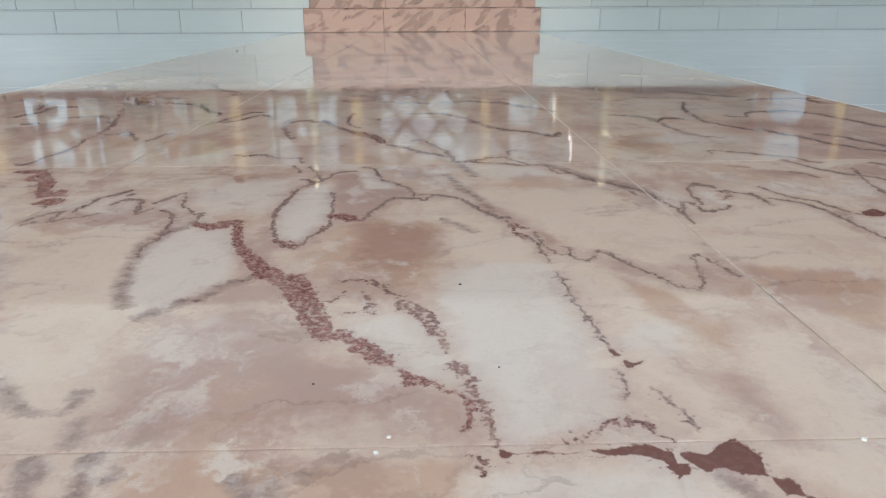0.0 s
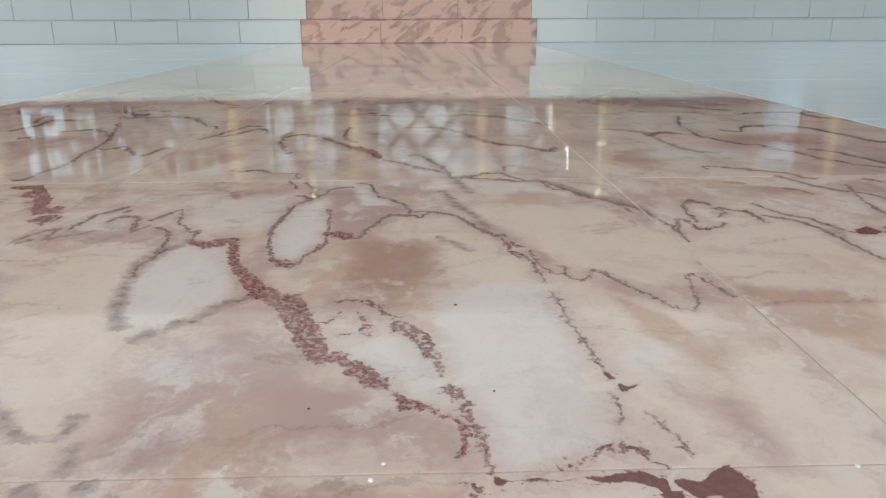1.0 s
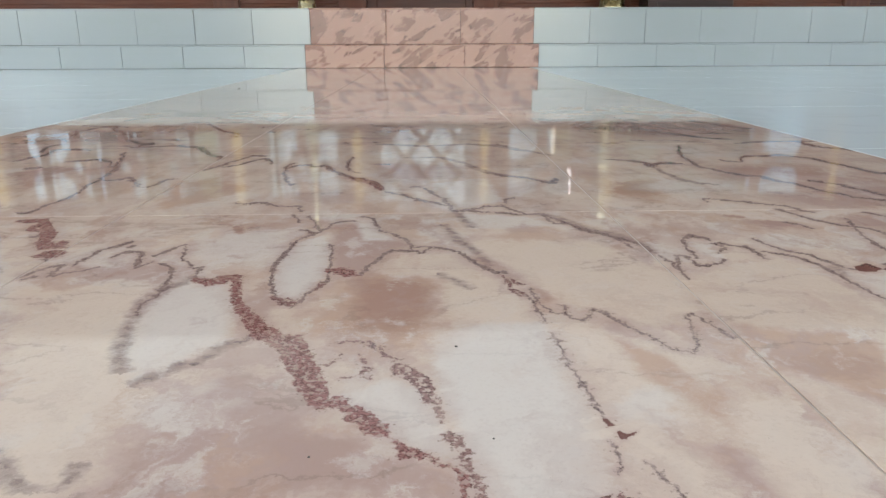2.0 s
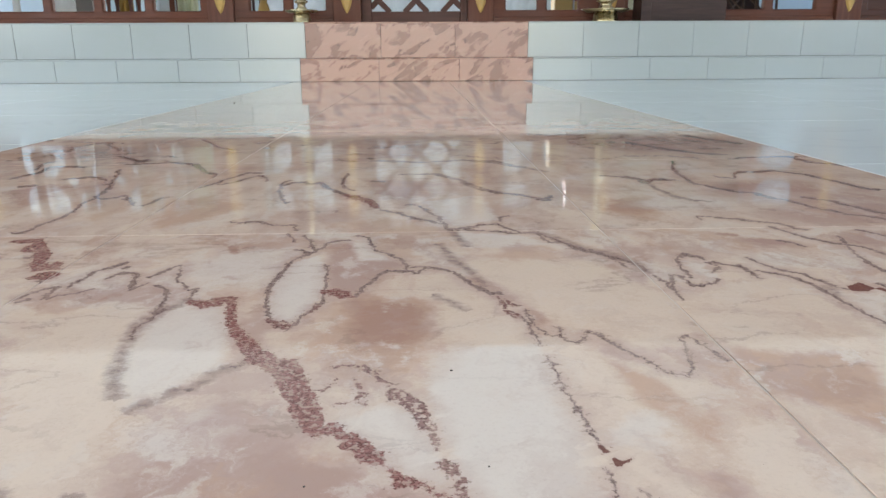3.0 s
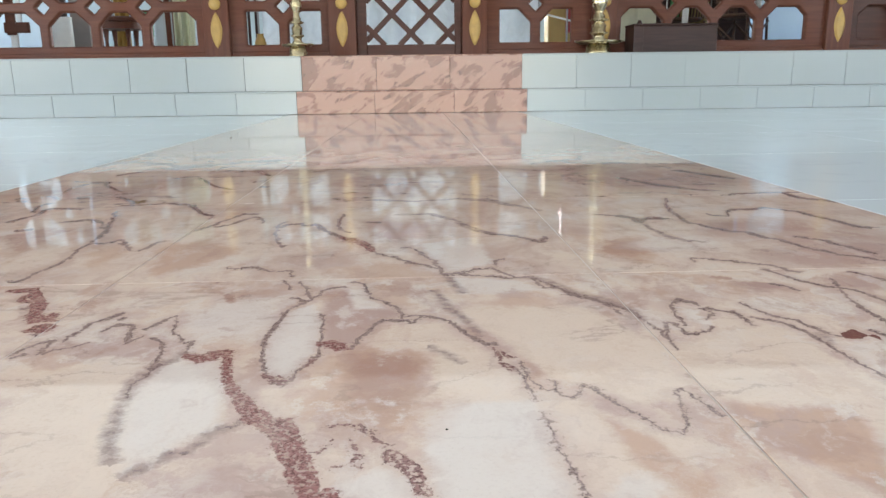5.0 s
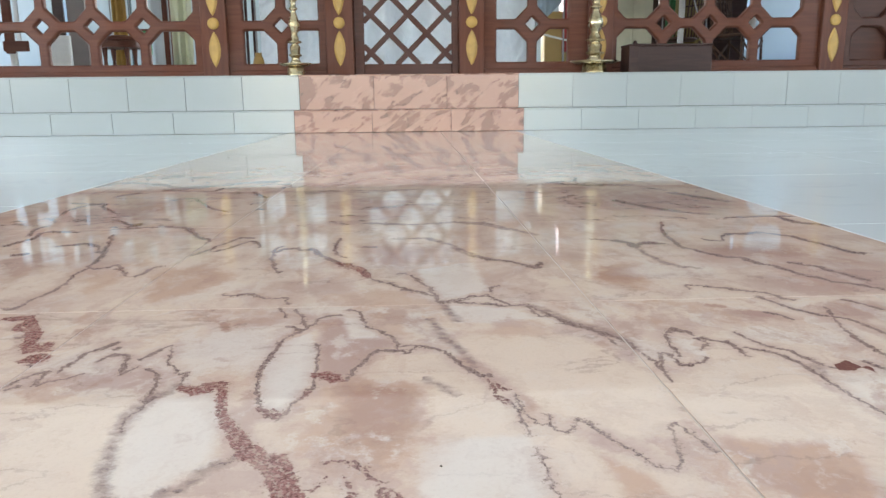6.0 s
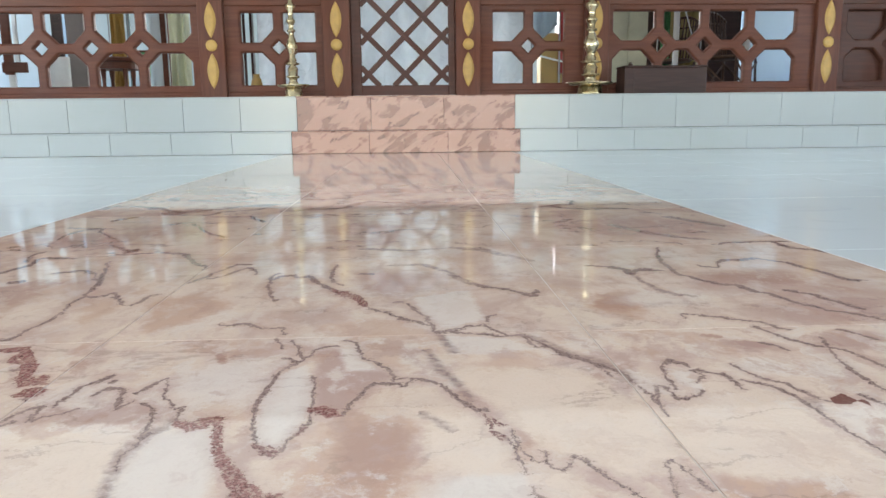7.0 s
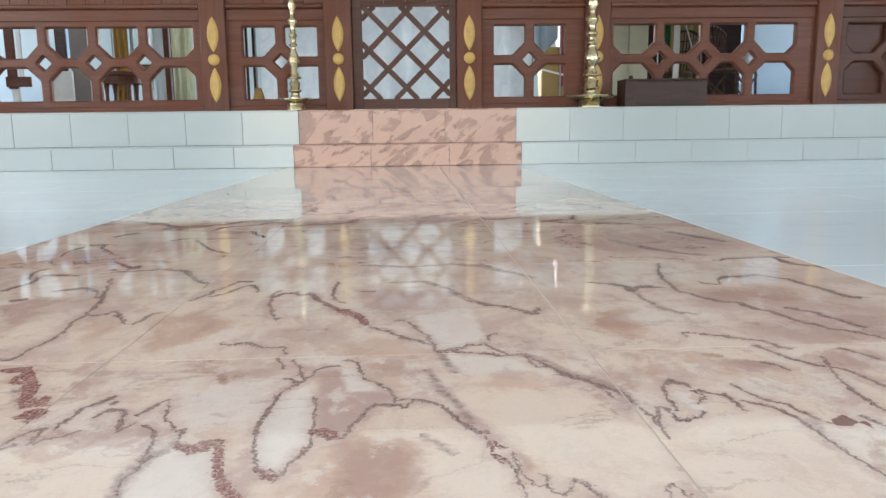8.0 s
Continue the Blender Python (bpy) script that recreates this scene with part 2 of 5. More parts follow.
vein("maroon", (-0.101, 0.662, 3.8), (-0.094, 0.621, 3.6), (-0.083, 0.588, 4.2), (-0.063, 0.552, 6.2), (-0.045, 0.519, 10.2), (-0.032, 0.514, 11.9), (-0.020, 0.491, 9.9), (-0.011, 0.463, 9.7), (-0.001, 0.439, 8.6), (0.006, 0.417, 5.9), (0.008, 0.409, 2.4))
vein("maroon", (0.008, 0.411, 3.6), (0.016, 0.417, 6.6), (0.024, 0.409, 6), (0.035, 0.395, 6.8), (0.043, 0.381, 7.6), (0.050, 0.375, 0.6), (0.056, 0.368, 0.3), (0.062, 0.357, 5.9), (0.071, 0.355, 0.3), (0.078, 0.349, 0.3), (0.085, 0.345, 0.3), (0.088, 0.337, 2.4), (0.089, 0.325, 1.8), (0.087, 0.309, 0.6))
vein("crumb", (0.007, 0.505, 1.7), (0.026, 0.508, 2.3), (0.039, 0.491, 2.8), (0.048, 0.472, 1.2), (0.057, 0.458, 7.3), (0.067, 0.443, 6.1), (0.073, 0.425, 4.9), (0.078, 0.405, 2.3), (0.079, 0.392, 0.6))
vein("crumb", (0.081, 0.378, 2.3), (0.086, 0.373, 3.7), (0.090, 0.359, 2.4), (0.093, 0.343, 1.6), (0.096, 0.324, 1.7), (0.098, 0.312, 1.7), (0.099, 0.298, 1.2))
vein("crumb", (0.002, 0.467, 1.7), (0.010, 0.472, 1.6), (0.014, 0.487, 1.2))
vein("crumb", (0.013, 0.448, 0.3), (0.027, 0.450, 0.3), (0.032, 0.461, 2.3), (0.036, 0.445, 0.8))
vein("crumb", (0.031, 0.466, 1), (0.026, 0.486, 0.6))
vein("solid", (0.100, 0.292, 3), (0.107, 0.292, 0.3), (0.118, 0.293, 0.3), (0.128, 0.292, 0.3), (0.138, 0.293, 0.3), (0.152, 0.294, 2.4), (0.165, 0.294, 3.6), (0.170, 0.289, 2.4), (0.173, 0.282, 5.5), (0.174, 0.276, 3))
vein("solid", (0.178, 0.290, 1.2), (0.185, 0.286, 3.6), (0.195, 0.289, 10.8), (0.201, 0.288, 10.2), (0.205, 0.281, 8.5), (0.209, 0.273, 0.3), (0.214, 0.266, 4.8), (0.218, 0.260, 0.3), (0.222, 0.251, 3.6))
vein("smoke", (0.189, 0.277, 0.3), (0.193, 0.270, 1.4), (0.197, 0.262, 0.3), (0.198, 0.255, 0.3))
vein("crumb", (0.130, 0.301, 2.3), (0.141, 0.307, 0.3), (0.150, 0.313, 0.3), (0.155, 0.319, 1.2))
vein("crumb", (0.155, 0.319, 1.2), (0.161, 0.316, 4.6), (0.169, 0.316, 1.2), (0.172, 0.309, 1.7), (0.178, 0.301, 0.3), (0.181, 0.299, 0.3))
vein("grey", (0.183, 0.348, 0.3), (0.187, 0.339, 0.3), (0.189, 0.324, 0.6), (0.192, 0.310, 0.3))
vein("solid", (0.172, 0.391, 1.2), (0.175, 0.383, 1.2))
vein("solid", (0.176, 0.378, 0.3), (0.178, 0.371, 2.4), (0.182, 0.372, 2.4))
vein("grey", (0.170, 0.367, 0.3), (0.170, 0.352, 0.3), (0.167, 0.338, 0.6))
vein("grey", (0.164, 0.520, 0.6), (0.165, 0.492, 0.6), (0.165, 0.461, 0.6), (0.167, 0.447, 0.6), (0.170, 0.417, 0.3), (0.172, 0.392, 0.6))
vein("smoke", (-0.166, 0.609, 1.4), (-0.158, 0.565, 1.1), (-0.149, 0.520, 1.8), (-0.140, 0.487, 1.4), (-0.127, 0.460, 1.3))
vein("smoke", (-0.114, 0.442, 2), (-0.106, 0.453, 0.7), (-0.098, 0.461, 1.4), (-0.091, 0.476, 3), (-0.082, 0.475, 0.3), (-0.074, 0.501, 2.2), (-0.062, 0.511, 2.5))
vein("grey", (-0.064, 0.508, 0.9), (-0.059, 0.515, 0.6), (-0.054, 0.526, 1.1))
vein("grey", (-0.093, 0.476, 0.4), (-0.082, 0.472, 0.9))
vein("smoke", (-0.158, 0.368, 1), (-0.139, 0.348, 0.3), (-0.124, 0.333, 1), (-0.115, 0.333, 0.3))
vein("smoke", (-0.109, 0.330, 0.3), (-0.104, 0.338, 0.3), (-0.106, 0.355, 0.7))
vein("smoke", (-0.097, 0.327, 1.1), (-0.092, 0.312, 1.1), (-0.089, 0.300, 0.4))
vein("smoke", (-0.103, 0.298, 1.4), (-0.097, 0.283, 1.8), (-0.091, 0.266, 0.4))
vein("smoke", (-0.079, 0.298, 0.5), (-0.075, 0.280, 0.3), (-0.070, 0.265, 0.5))
vein("smoke", (-0.067, 0.279, 0.3), (-0.060, 0.286, 2))
vein("smoke", (-0.015, 0.279, 0.3), (-0.007, 0.271, 0.3), (-0.002, 0.265, 0.3))
vein("smoke", (0.006, 0.279, 0.7), (0.004, 0.272, 0.3), (0.003, 0.264, 0.3))
vein("crumb", (0.088, 0.291, 1.2), (0.090, 0.284, 2.4), (0.092, 0.279, 0.6))
vein("smoke", (0.014, 0.275, 0.5), (0.016, 0.282, 0.5))
vein("maroon", (-0.420, 0.885, 6.6), (-0.403, 0.884, 10.8), (-0.385, 0.889, 10.8))
vein("maroon", (-0.388, 0.883, 5.4), (-0.367, 0.849, 7.5), (-0.347, 0.814, 8), (-0.340, 0.788, 6.8), (-0.317, 0.762, 13.7), (-0.314, 0.774, 4.8), (-0.320, 0.791, 2.7))
vein("maroon", (-0.385, 0.866, 6), (-0.381, 0.835, 3.2), (-0.374, 0.842, 12))
vein("maroon", (-0.304, 0.753, 8.1), (-0.309, 0.738, 14.4), (-0.318, 0.729, 7.6))
vein("grey", (-0.366, 0.808, 2.4), (-0.354, 0.815, 4.8))
vein("grey", (-0.306, 0.738, 1.2), (-0.305, 0.719, 2.4))
vein("grey", (-0.444, 0.929, 2.8), (-0.429, 0.928, 6.3), (-0.427, 0.944, 1.6), (-0.429, 0.976, 1.6), (-0.423, 0.993, 2.4), (-0.423, 1.049, 0.7), (-0.435, 1.112, 1.6), (-0.436, 1.164, 1), (-0.442, 1.201, 3), (-0.455, 1.263, 3.5), (-0.480, 1.347, 2), (-0.514, 1.454, 1.5))
vein("grey", (-0.568, 1.341, 4.3), (-0.526, 1.361, 6), (-0.504, 1.344, 2), (-0.481, 1.310, 1), (-0.460, 1.264, 0.7))
vein("grey", (-0.432, 1.153, 4.4), (-0.406, 1.154, 3.4), (-0.397, 1.175, 3.2), (-0.375, 1.133, 1.7), (-0.355, 1.095, 2.4), (-0.343, 1.091, 4), (-0.334, 1.110, 3.1), (-0.331, 1.150, 2), (-0.319, 1.160, 2.8))
vein("grey", (-0.536, 1.514, 5.2), (-0.481, 1.521, 5.6), (-0.440, 1.535, 7.7), (-0.386, 1.510, 8.1), (-0.351, 1.437, 4.5), (-0.324, 1.391, 4.4), (-0.305, 1.379, 2.1), (-0.304, 1.339, 1.2))
vein("grey", (-0.298, 1.240, 2.2), (-0.279, 1.281, 3.6), (-0.278, 1.308, 1.6), (-0.265, 1.345, 2.3), (-0.257, 1.374, 2.4), (-0.245, 1.393, 6.8), (-0.225, 1.381, 2.9))
vein("grey", (-0.270, 1.267, 4.8), (-0.251, 1.287, 2.5), (-0.234, 1.342, 2.3), (-0.222, 1.360, 4.9), (-0.205, 1.329, 1.8), (-0.192, 1.290, 1.1))
vein("grey", (-0.668, 1.342, 5.2), (-0.661, 1.384, 5.4), (-0.650, 1.424, 4.8), (-0.667, 1.481, 4), (-0.641, 1.496, 7.7), (-0.591, 1.485, 3.2))
vein("grey", (-0.698, 1.562, 4), (-0.700, 1.520, 2.7), (-0.672, 1.448, 1.5))
vein("grey", (-0.610, 1.265, 7.9), (-0.590, 1.276, 8.3))
vein("grey", (-0.740, 1.720, 1.8), (-0.754, 1.794, 3.6), (-0.748, 1.871, 5.9), (-0.708, 1.903, 5.1), (-0.692, 1.838, 2.7), (-0.615, 1.729, 3.5))
vein("grey", (-0.588, 1.644, 4), (-0.543, 1.591, 3.7), (-0.505, 1.548, 10.5), (-0.509, 1.587, 2.4))
vein("grey", (-0.807, 2.262, 10.8), (-0.848, 2.216, 6.8), (-0.873, 2.123, 6.2))
vein("grey", (-0.498, 1.956, 2.3), (-0.458, 1.882, 3.4), (-0.413, 1.787, 4), (-0.379, 1.750, 3.7), (-0.354, 1.715, 4.7))
vein("grey", (-0.381, 2.105, 2.3), (-0.353, 2.044, 5.8), (-0.313, 1.973, 5.6))
vein("grey", (-0.744, 2.039, 7.2), (-0.698, 2.123, 9.7), (-0.631, 2.162, 11), (-0.488, 2.180, 10.8))
vein("grey", (-0.155, 1.300, 2.8), (-0.166, 1.270, 1.6), (-0.158, 1.202, 2.2), (-0.144, 1.137, 1.5), (-0.126, 1.097, 1.8))
vein("maroon", (-0.046, 1.161, 5.2), (-0.020, 1.125, 12.5), (-0.003, 1.096, 7.4), (0.011, 1.047, 4.7))
vein("grey", (-0.165, 1.248, 4.3), (-0.149, 1.268, 4.6), (-0.132, 1.284, 6.3), (-0.119, 1.261, 4.3), (-0.101, 1.272, 4), (-0.079, 1.215, 3.1), (-0.056, 1.173, 4.3), (-0.034, 1.137, 6.4))
vein("grey", (0.013, 1.040, 2.8), (0.036, 1.023, 3.2), (0.052, 1.002, 2.7), (0.064, 0.978, 4.9), (0.087, 0.963, 2.8), (0.101, 0.941, 1.1), (0.108, 0.914, 2.3), (0.126, 0.917, 3.2), (0.161, 0.907, 2.8), (0.185, 0.893, 2.8), (0.203, 0.896, 3.6), (0.217, 0.897, 3.6))
vein("grey", (0.051, 1.085, 2.3), (0.072, 1.066, 1.5), (0.084, 1.019, 1.5), (0.095, 0.990, 1.3), (0.105, 0.936, 0.8))
vein("grey", (-0.062, 1.375, 1.2), (-0.064, 1.291, 1.7), (-0.055, 1.225, 2), (-0.035, 1.194, 1.6))
vein("grey", (-0.013, 1.286, 4.9), (0.009, 1.280, 4.7))
vein("smoke", (0.035, 1.354, 5.3), (0.098, 1.358, 4.7), (0.137, 1.295, 3.6), (0.158, 1.225, 5.3), (0.178, 1.182, 7.4), (0.204, 1.160, 3.1))
vein("grey", (0.182, 1.174, 4.3), (0.203, 1.156, 4.3), (0.233, 1.138, 3.7), (0.251, 1.115, 2.9), (0.262, 1.099, 4.3), (0.274, 1.134, 1.5))
vein("smoke", (-0.030, 1.535, 6.5), (0.071, 1.504, 6.6), (0.161, 1.527, 7), (0.219, 1.507, 13.2), (0.248, 1.454, 7.1), (0.273, 1.428, 4.7), (0.308, 1.368, 4.4))
vein("grey", (0.192, 0.995, 2), (0.182, 0.990, 1.5), (0.175, 0.956, 1))
vein("grey", (0.213, 0.895, 1.7), (0.227, 0.872, 0.8), (0.237, 0.849, 1.8), (0.246, 0.830, 2.3), (0.258, 0.807, 3.4), (0.276, 0.789, 1.8), (0.289, 0.768, 2.6), (0.299, 0.750, 2), (0.303, 0.718, 0.8))
vein("smoke", (0.213, 0.895, 4), (0.228, 0.876, 4.1), (0.238, 0.856, 5.7), (0.247, 0.836, 4.1), (0.259, 0.813, 5), (0.277, 0.793, 6.4), (0.290, 0.772, 4.7), (0.300, 0.752, 1.8), (0.303, 0.718, 1.1))
vein("grey", (0.119, 0.922, 1.8), (0.149, 0.937, 2), (0.172, 0.938, 2.6), (0.196, 0.899, 2.3))
vein("grey", (0.215, 0.886, 1.4), (0.223, 0.846, 1.4), (0.236, 0.851, 1.7))
vein("grey", (0.241, 0.820, 2.4), (0.263, 0.815, 2), (0.279, 0.776, 0.8), (0.285, 0.742, 1.2))
vein("grey", (-0.047, 0.820, 2.9), (-0.064, 0.792, 0.8), (-0.069, 0.767, 1.6), (-0.070, 0.743, 2.4), (-0.073, 0.713, 2.4), (-0.073, 0.679, 1.1), (-0.068, 0.648, 0.9), (-0.062, 0.622, 1.2), (-0.057, 0.608, 1.4), (-0.046, 0.587, 0.8), (-0.038, 0.576, 0.3))
vein("grey", (-0.038, 0.576, 0.6), (-0.035, 0.591, 0.6), (-0.030, 0.606, 1.8), (-0.026, 0.622, 0.8), (-0.022, 0.633, 2), (-0.018, 0.647, 1.6), (-0.018, 0.662, 0.8), (-0.019, 0.689, 0.8), (-0.023, 0.717, 0.8), (-0.025, 0.747, 1.1), (-0.030, 0.769, 0.6))
vein("crumb", (-0.059, 0.605, 2.1), (-0.046, 0.587, 3.7), (-0.038, 0.581, 2.3), (-0.044, 0.602, 1.2))
vein("crumb", (-0.023, 0.620, 1.7), (-0.021, 0.639, 1.7))
vein("grey", (-0.073, 0.898, 0.7), (-0.060, 0.869, 1.2), (-0.054, 0.838, 1.6), (-0.047, 0.822, 1.6), (-0.055, 0.813, 4), (-0.063, 0.825, 1.7), (-0.073, 0.826, 2.4))
vein("grey", (-0.077, 0.860, 1), (-0.083, 0.882, 0.8), (-0.095, 0.907, 1))
vein("grey", (-0.086, 0.925, 0.8), (-0.095, 0.953, 1.3), (-0.102, 0.953, 2.8), (-0.116, 0.950, 2.3), (-0.130, 0.963, 2.3), (-0.153, 0.981, 3.2), (-0.163, 0.964, 3.2), (-0.183, 0.984, 1.7))
vein("grey", (-0.047, 0.824, 0.8), (-0.041, 0.837, 0.8), (-0.038, 0.857, 1.4), (-0.026, 0.866, 1.4), (-0.011, 0.869, 2.8))
vein("grey", (-0.007, 0.893, 1.7), (0.008, 0.881, 1.9), (0.013, 0.853, 1.6), (0.020, 0.822, 1.3), (0.031, 0.812, 1.4), (0.041, 0.798, 1.8), (0.051, 0.780, 2), (0.056, 0.757, 1.6), (0.057, 0.744, 1.4))
vein("grey", (0.057, 0.752, 3.2), (0.066, 0.752, 2.8), (0.081, 0.751, 2.3), (0.093, 0.743, 2), (0.104, 0.733, 2), (0.112, 0.717, 2.2), (0.120, 0.692, 2.5), (0.128, 0.678, 3.1), (0.137, 0.661, 2.3), (0.143, 0.665, 3.2), (0.147, 0.661, 1.1))
vein("grey", (0.060, 0.739, 3.4), (0.049, 0.737, 4), (0.037, 0.743, 2.9), (0.029, 0.728, 1.2), (0.025, 0.706, 1.2), (0.016, 0.686, 2.2), (0.012, 0.664, 1.6), (0.007, 0.657, 2.2))
vein("maroon", (0.008, 0.657, 3.4), (0.001, 0.662, 5.9), (-0.007, 0.672, 8.1), (-0.016, 0.679, 8.4), (-0.019, 0.669, 1.2))
vein("grey", (0.060, 0.741, 1.1), (0.066, 0.728, 2.4), (0.076, 0.746, 1.1))
vein("crumb", (0.141, 0.657, 1.1), (0.144, 0.639, 1.7), (0.145, 0.619, 2.6), (0.149, 0.604, 4.5), (0.155, 0.604, 2.9))
vein("crumb", (0.147, 0.647, 2.1), (0.151, 0.632, 1.7), (0.157, 0.626, 3.5))
vein("grey", (0.150, 0.612, 0.8), (0.155, 0.603, 0.8), (0.159, 0.588, 1.2), (0.160, 0.568, 0.9), (0.162, 0.549, 0.6), (0.164, 0.536, 0.6))
vein("grey", (0.162, 0.620, 0.5), (0.163, 0.598, 0.6), (0.163, 0.577, 0.6), (0.168, 0.569, 1.1), (0.171, 0.561, 0.6), (0.176, 0.556, 0.4), (0.182, 0.566, 0.6), (0.179, 0.578, 0.9))
vein("grey", (0.180, 0.559, 0.6), (0.184, 0.546, 0.6), (0.192, 0.541, 1.2), (0.199, 0.545, 0.3), (0.202, 0.559, 0.6), (0.207, 0.566, 1.2), (0.213, 0.558, 0.6), (0.216, 0.544, 0.7), (0.219, 0.532, 0.6))
vein("grey", (0.206, 0.561, 1.2), (0.215, 0.550, 0.6), (0.221, 0.530, 0.9), (0.228, 0.518, 1.2), (0.234, 0.511, 0.9), (0.240, 0.491, 0.6), (0.248, 0.485, 0.3), (0.256, 0.481, 0.7), (0.264, 0.497, 0.4), (0.269, 0.518, 0.6), (0.274, 0.547, 0.5), (0.279, 0.554, 1.9), (0.283, 0.543, 0.6), (0.289, 0.525, 0.6), (0.293, 0.503, 0.6))
vein("smoke", (0.089, 0.847, 1.1), (0.098, 0.826, 0.7), (0.106, 0.779, 1.3), (0.117, 0.753, 1.4), (0.126, 0.716, 0.7), (0.133, 0.684, 1.3))
vein("smoke", (0.108, 0.923, 0.7), (0.117, 0.876, 1.8), (0.126, 0.833, 1.5))
vein("smoke", (0.083, 0.662, 1), (0.098, 0.642, 0.9), (0.111, 0.617, 1))
vein("grey", (-0.301, 0.662, 2.4), (-0.296, 0.681, 2), (-0.290, 0.694, 3.4), (-0.281, 0.705, 2.4), (-0.275, 0.687, 1.6), (-0.275, 0.675, 1.6), (-0.274, 0.667, 2.4), (-0.263, 0.678, 2.3), (-0.249, 0.686, 0.8), (-0.242, 0.695, 0.8))
vein("grey", (-0.295, 0.656, 1.6), (-0.287, 0.669, 2.6))
vein("grey", (-0.269, 0.696, 1.2), (-0.267, 0.725, 1.6), (-0.263, 0.753, 2), (-0.252, 0.768, 3.7), (-0.246, 0.782, 3.6), (-0.242, 0.790, 2.8))
vein("grey", (-0.243, 0.726, 1.8), (-0.237, 0.740, 3.1), (-0.232, 0.747, 4.6), (-0.217, 0.745, 2), (-0.213, 0.721, 1.6), (-0.205, 0.688, 0.8), (-0.200, 0.700, 1.2), (-0.194, 0.714, 0.8))
vein("grey", (-0.240, 0.759, 3.2), (-0.234, 0.771, 2.6))
vein("grey", (-0.202, 0.727, 1.7), (-0.193, 0.749, 1.8), (-0.187, 0.766, 2.2), (-0.182, 0.771, 0.8), (-0.177, 0.748, 0.9), (-0.168, 0.713, 1), (-0.159, 0.706, 0.9), (-0.149, 0.685, 1.4), (-0.142, 0.691, 0.9), (-0.141, 0.670, 1.2), (-0.141, 0.658, 1.2))
vein("grey", (-0.188, 0.705, 2.4), (-0.179, 0.699, 1.7), (-0.167, 0.680, 1.1), (-0.162, 0.661, 1.6), (-0.161, 0.640, 1.6), (-0.159, 0.623, 1.2))
vein("smoke", (-0.142, 0.663, 3), (-0.145, 0.647, 2.1), (-0.154, 0.637, 4.9), (-0.156, 0.622, 1.4), (-0.159, 0.605, 2.1), (-0.160, 0.590, 1.8), (-0.161, 0.576, 1.1), (-0.157, 0.562, 0.5))
vein("grey", (-0.153, 0.635, 1.2), (-0.157, 0.620, 1.2), (-0.159, 0.602, 0.8), (-0.161, 0.587, 0.6), (-0.158, 0.565, 0.3))
vein("grey", (0.305, 0.715, 1.2), (0.305, 0.692, 1.6), (0.311, 0.692, 1.8), (0.307, 0.674, 0.8), (0.309, 0.662, 1.8))
vein("grey", (0.322, 0.713, 1), (0.315, 0.685, 1), (0.309, 0.665, 1.6), (0.307, 0.637, 0.8))
vein("grey", (0.322, 0.713, 2.3), (0.330, 0.710, 2.6), (0.331, 0.698, 1.2), (0.330, 0.681, 1.6), (0.335, 0.675, 4), (0.346, 0.682, 2.2), (0.354, 0.685, 1.6), (0.364, 0.697, 0.9))
vein("grey", (0.339, 0.700, 1.2), (0.340, 0.720, 1.6), (0.341, 0.744, 1.1), (0.348, 0.769, 1), (0.364, 0.793, 2.9), (0.364, 0.777, 4.8), (0.374, 0.783, 3.7), (0.376, 0.765, 1.6))
vein("grey", (0.378, 0.758, 3.4), (0.387, 0.749, 2.4), (0.400, 0.744, 4), (0.404, 0.731, 2), (0.405, 0.715, 1.2), (0.404, 0.700, 1.2), (0.408, 0.693, 1.7))
vein("grey", (0.368, 0.718, 0.8), (0.382, 0.741, 1.6), (0.372, 0.758, 2.3))
vein("grey", (0.424, 0.777, 1.2), (0.428, 0.757, 1.6), (0.432, 0.740, 0.8), (0.438, 0.728, 2.8), (0.442, 0.717, 2.6), (0.456, 0.711, 1.6), (0.457, 0.691, 2), (0.463, 0.676, 2), (0.466, 0.667, 1.6), (0.473, 0.659, 2.3))
vein("grey", (0.411, 0.724, 1.7), (0.425, 0.713, 2.6), (0.437, 0.702, 1.6), (0.443, 0.686, 3.4), (0.447, 0.668, 2), (0.447, 0.648, 2), (0.449, 0.633, 1.6), (0.448, 0.613, 1.2), (0.450, 0.591, 0.9), (0.453, 0.572, 0.6), (0.456, 0.549, 1.3))
vein("smoke", (0.459, 0.674, 2.5), (0.450, 0.641, 2.1))
vein("solid", (0.475, 0.662, 6), (0.491, 0.666, 12.6), (0.498, 0.660, 0.3), (0.505, 0.654, 6.6))
vein("grey", (0.511, 0.677, 2.6), (0.515, 0.661, 2.6), (0.522, 0.642, 1.6))
vein("grey", (0.577, 0.861, 1.1), (0.558, 0.809, 1.5), (0.548, 0.771, 1.3), (0.543, 0.742, 3.2), (0.542, 0.720, 2.8), (0.540, 0.700, 2), (0.543, 0.678, 2.4))
vein("grey", (0.492, 0.846, 2.8), (0.507, 0.827, 1.6), (0.512, 0.809, 1.6))
vein("grey", (0.515, 0.909, 2.7), (0.524, 0.888, 1.6), (0.534, 0.853, 2.5), (0.549, 0.830, 3.7), (0.577, 0.807, 2.6), (0.586, 0.742, 2))
vein("grey", (0.527, 0.933, 2), (0.539, 0.919, 3.1), (0.544, 0.899, 3.4), (0.556, 0.891, 3.1))
vein("grey", (0.616, 0.890, 3.1), (0.628, 0.868, 1.6), (0.636, 0.842, 3.1))
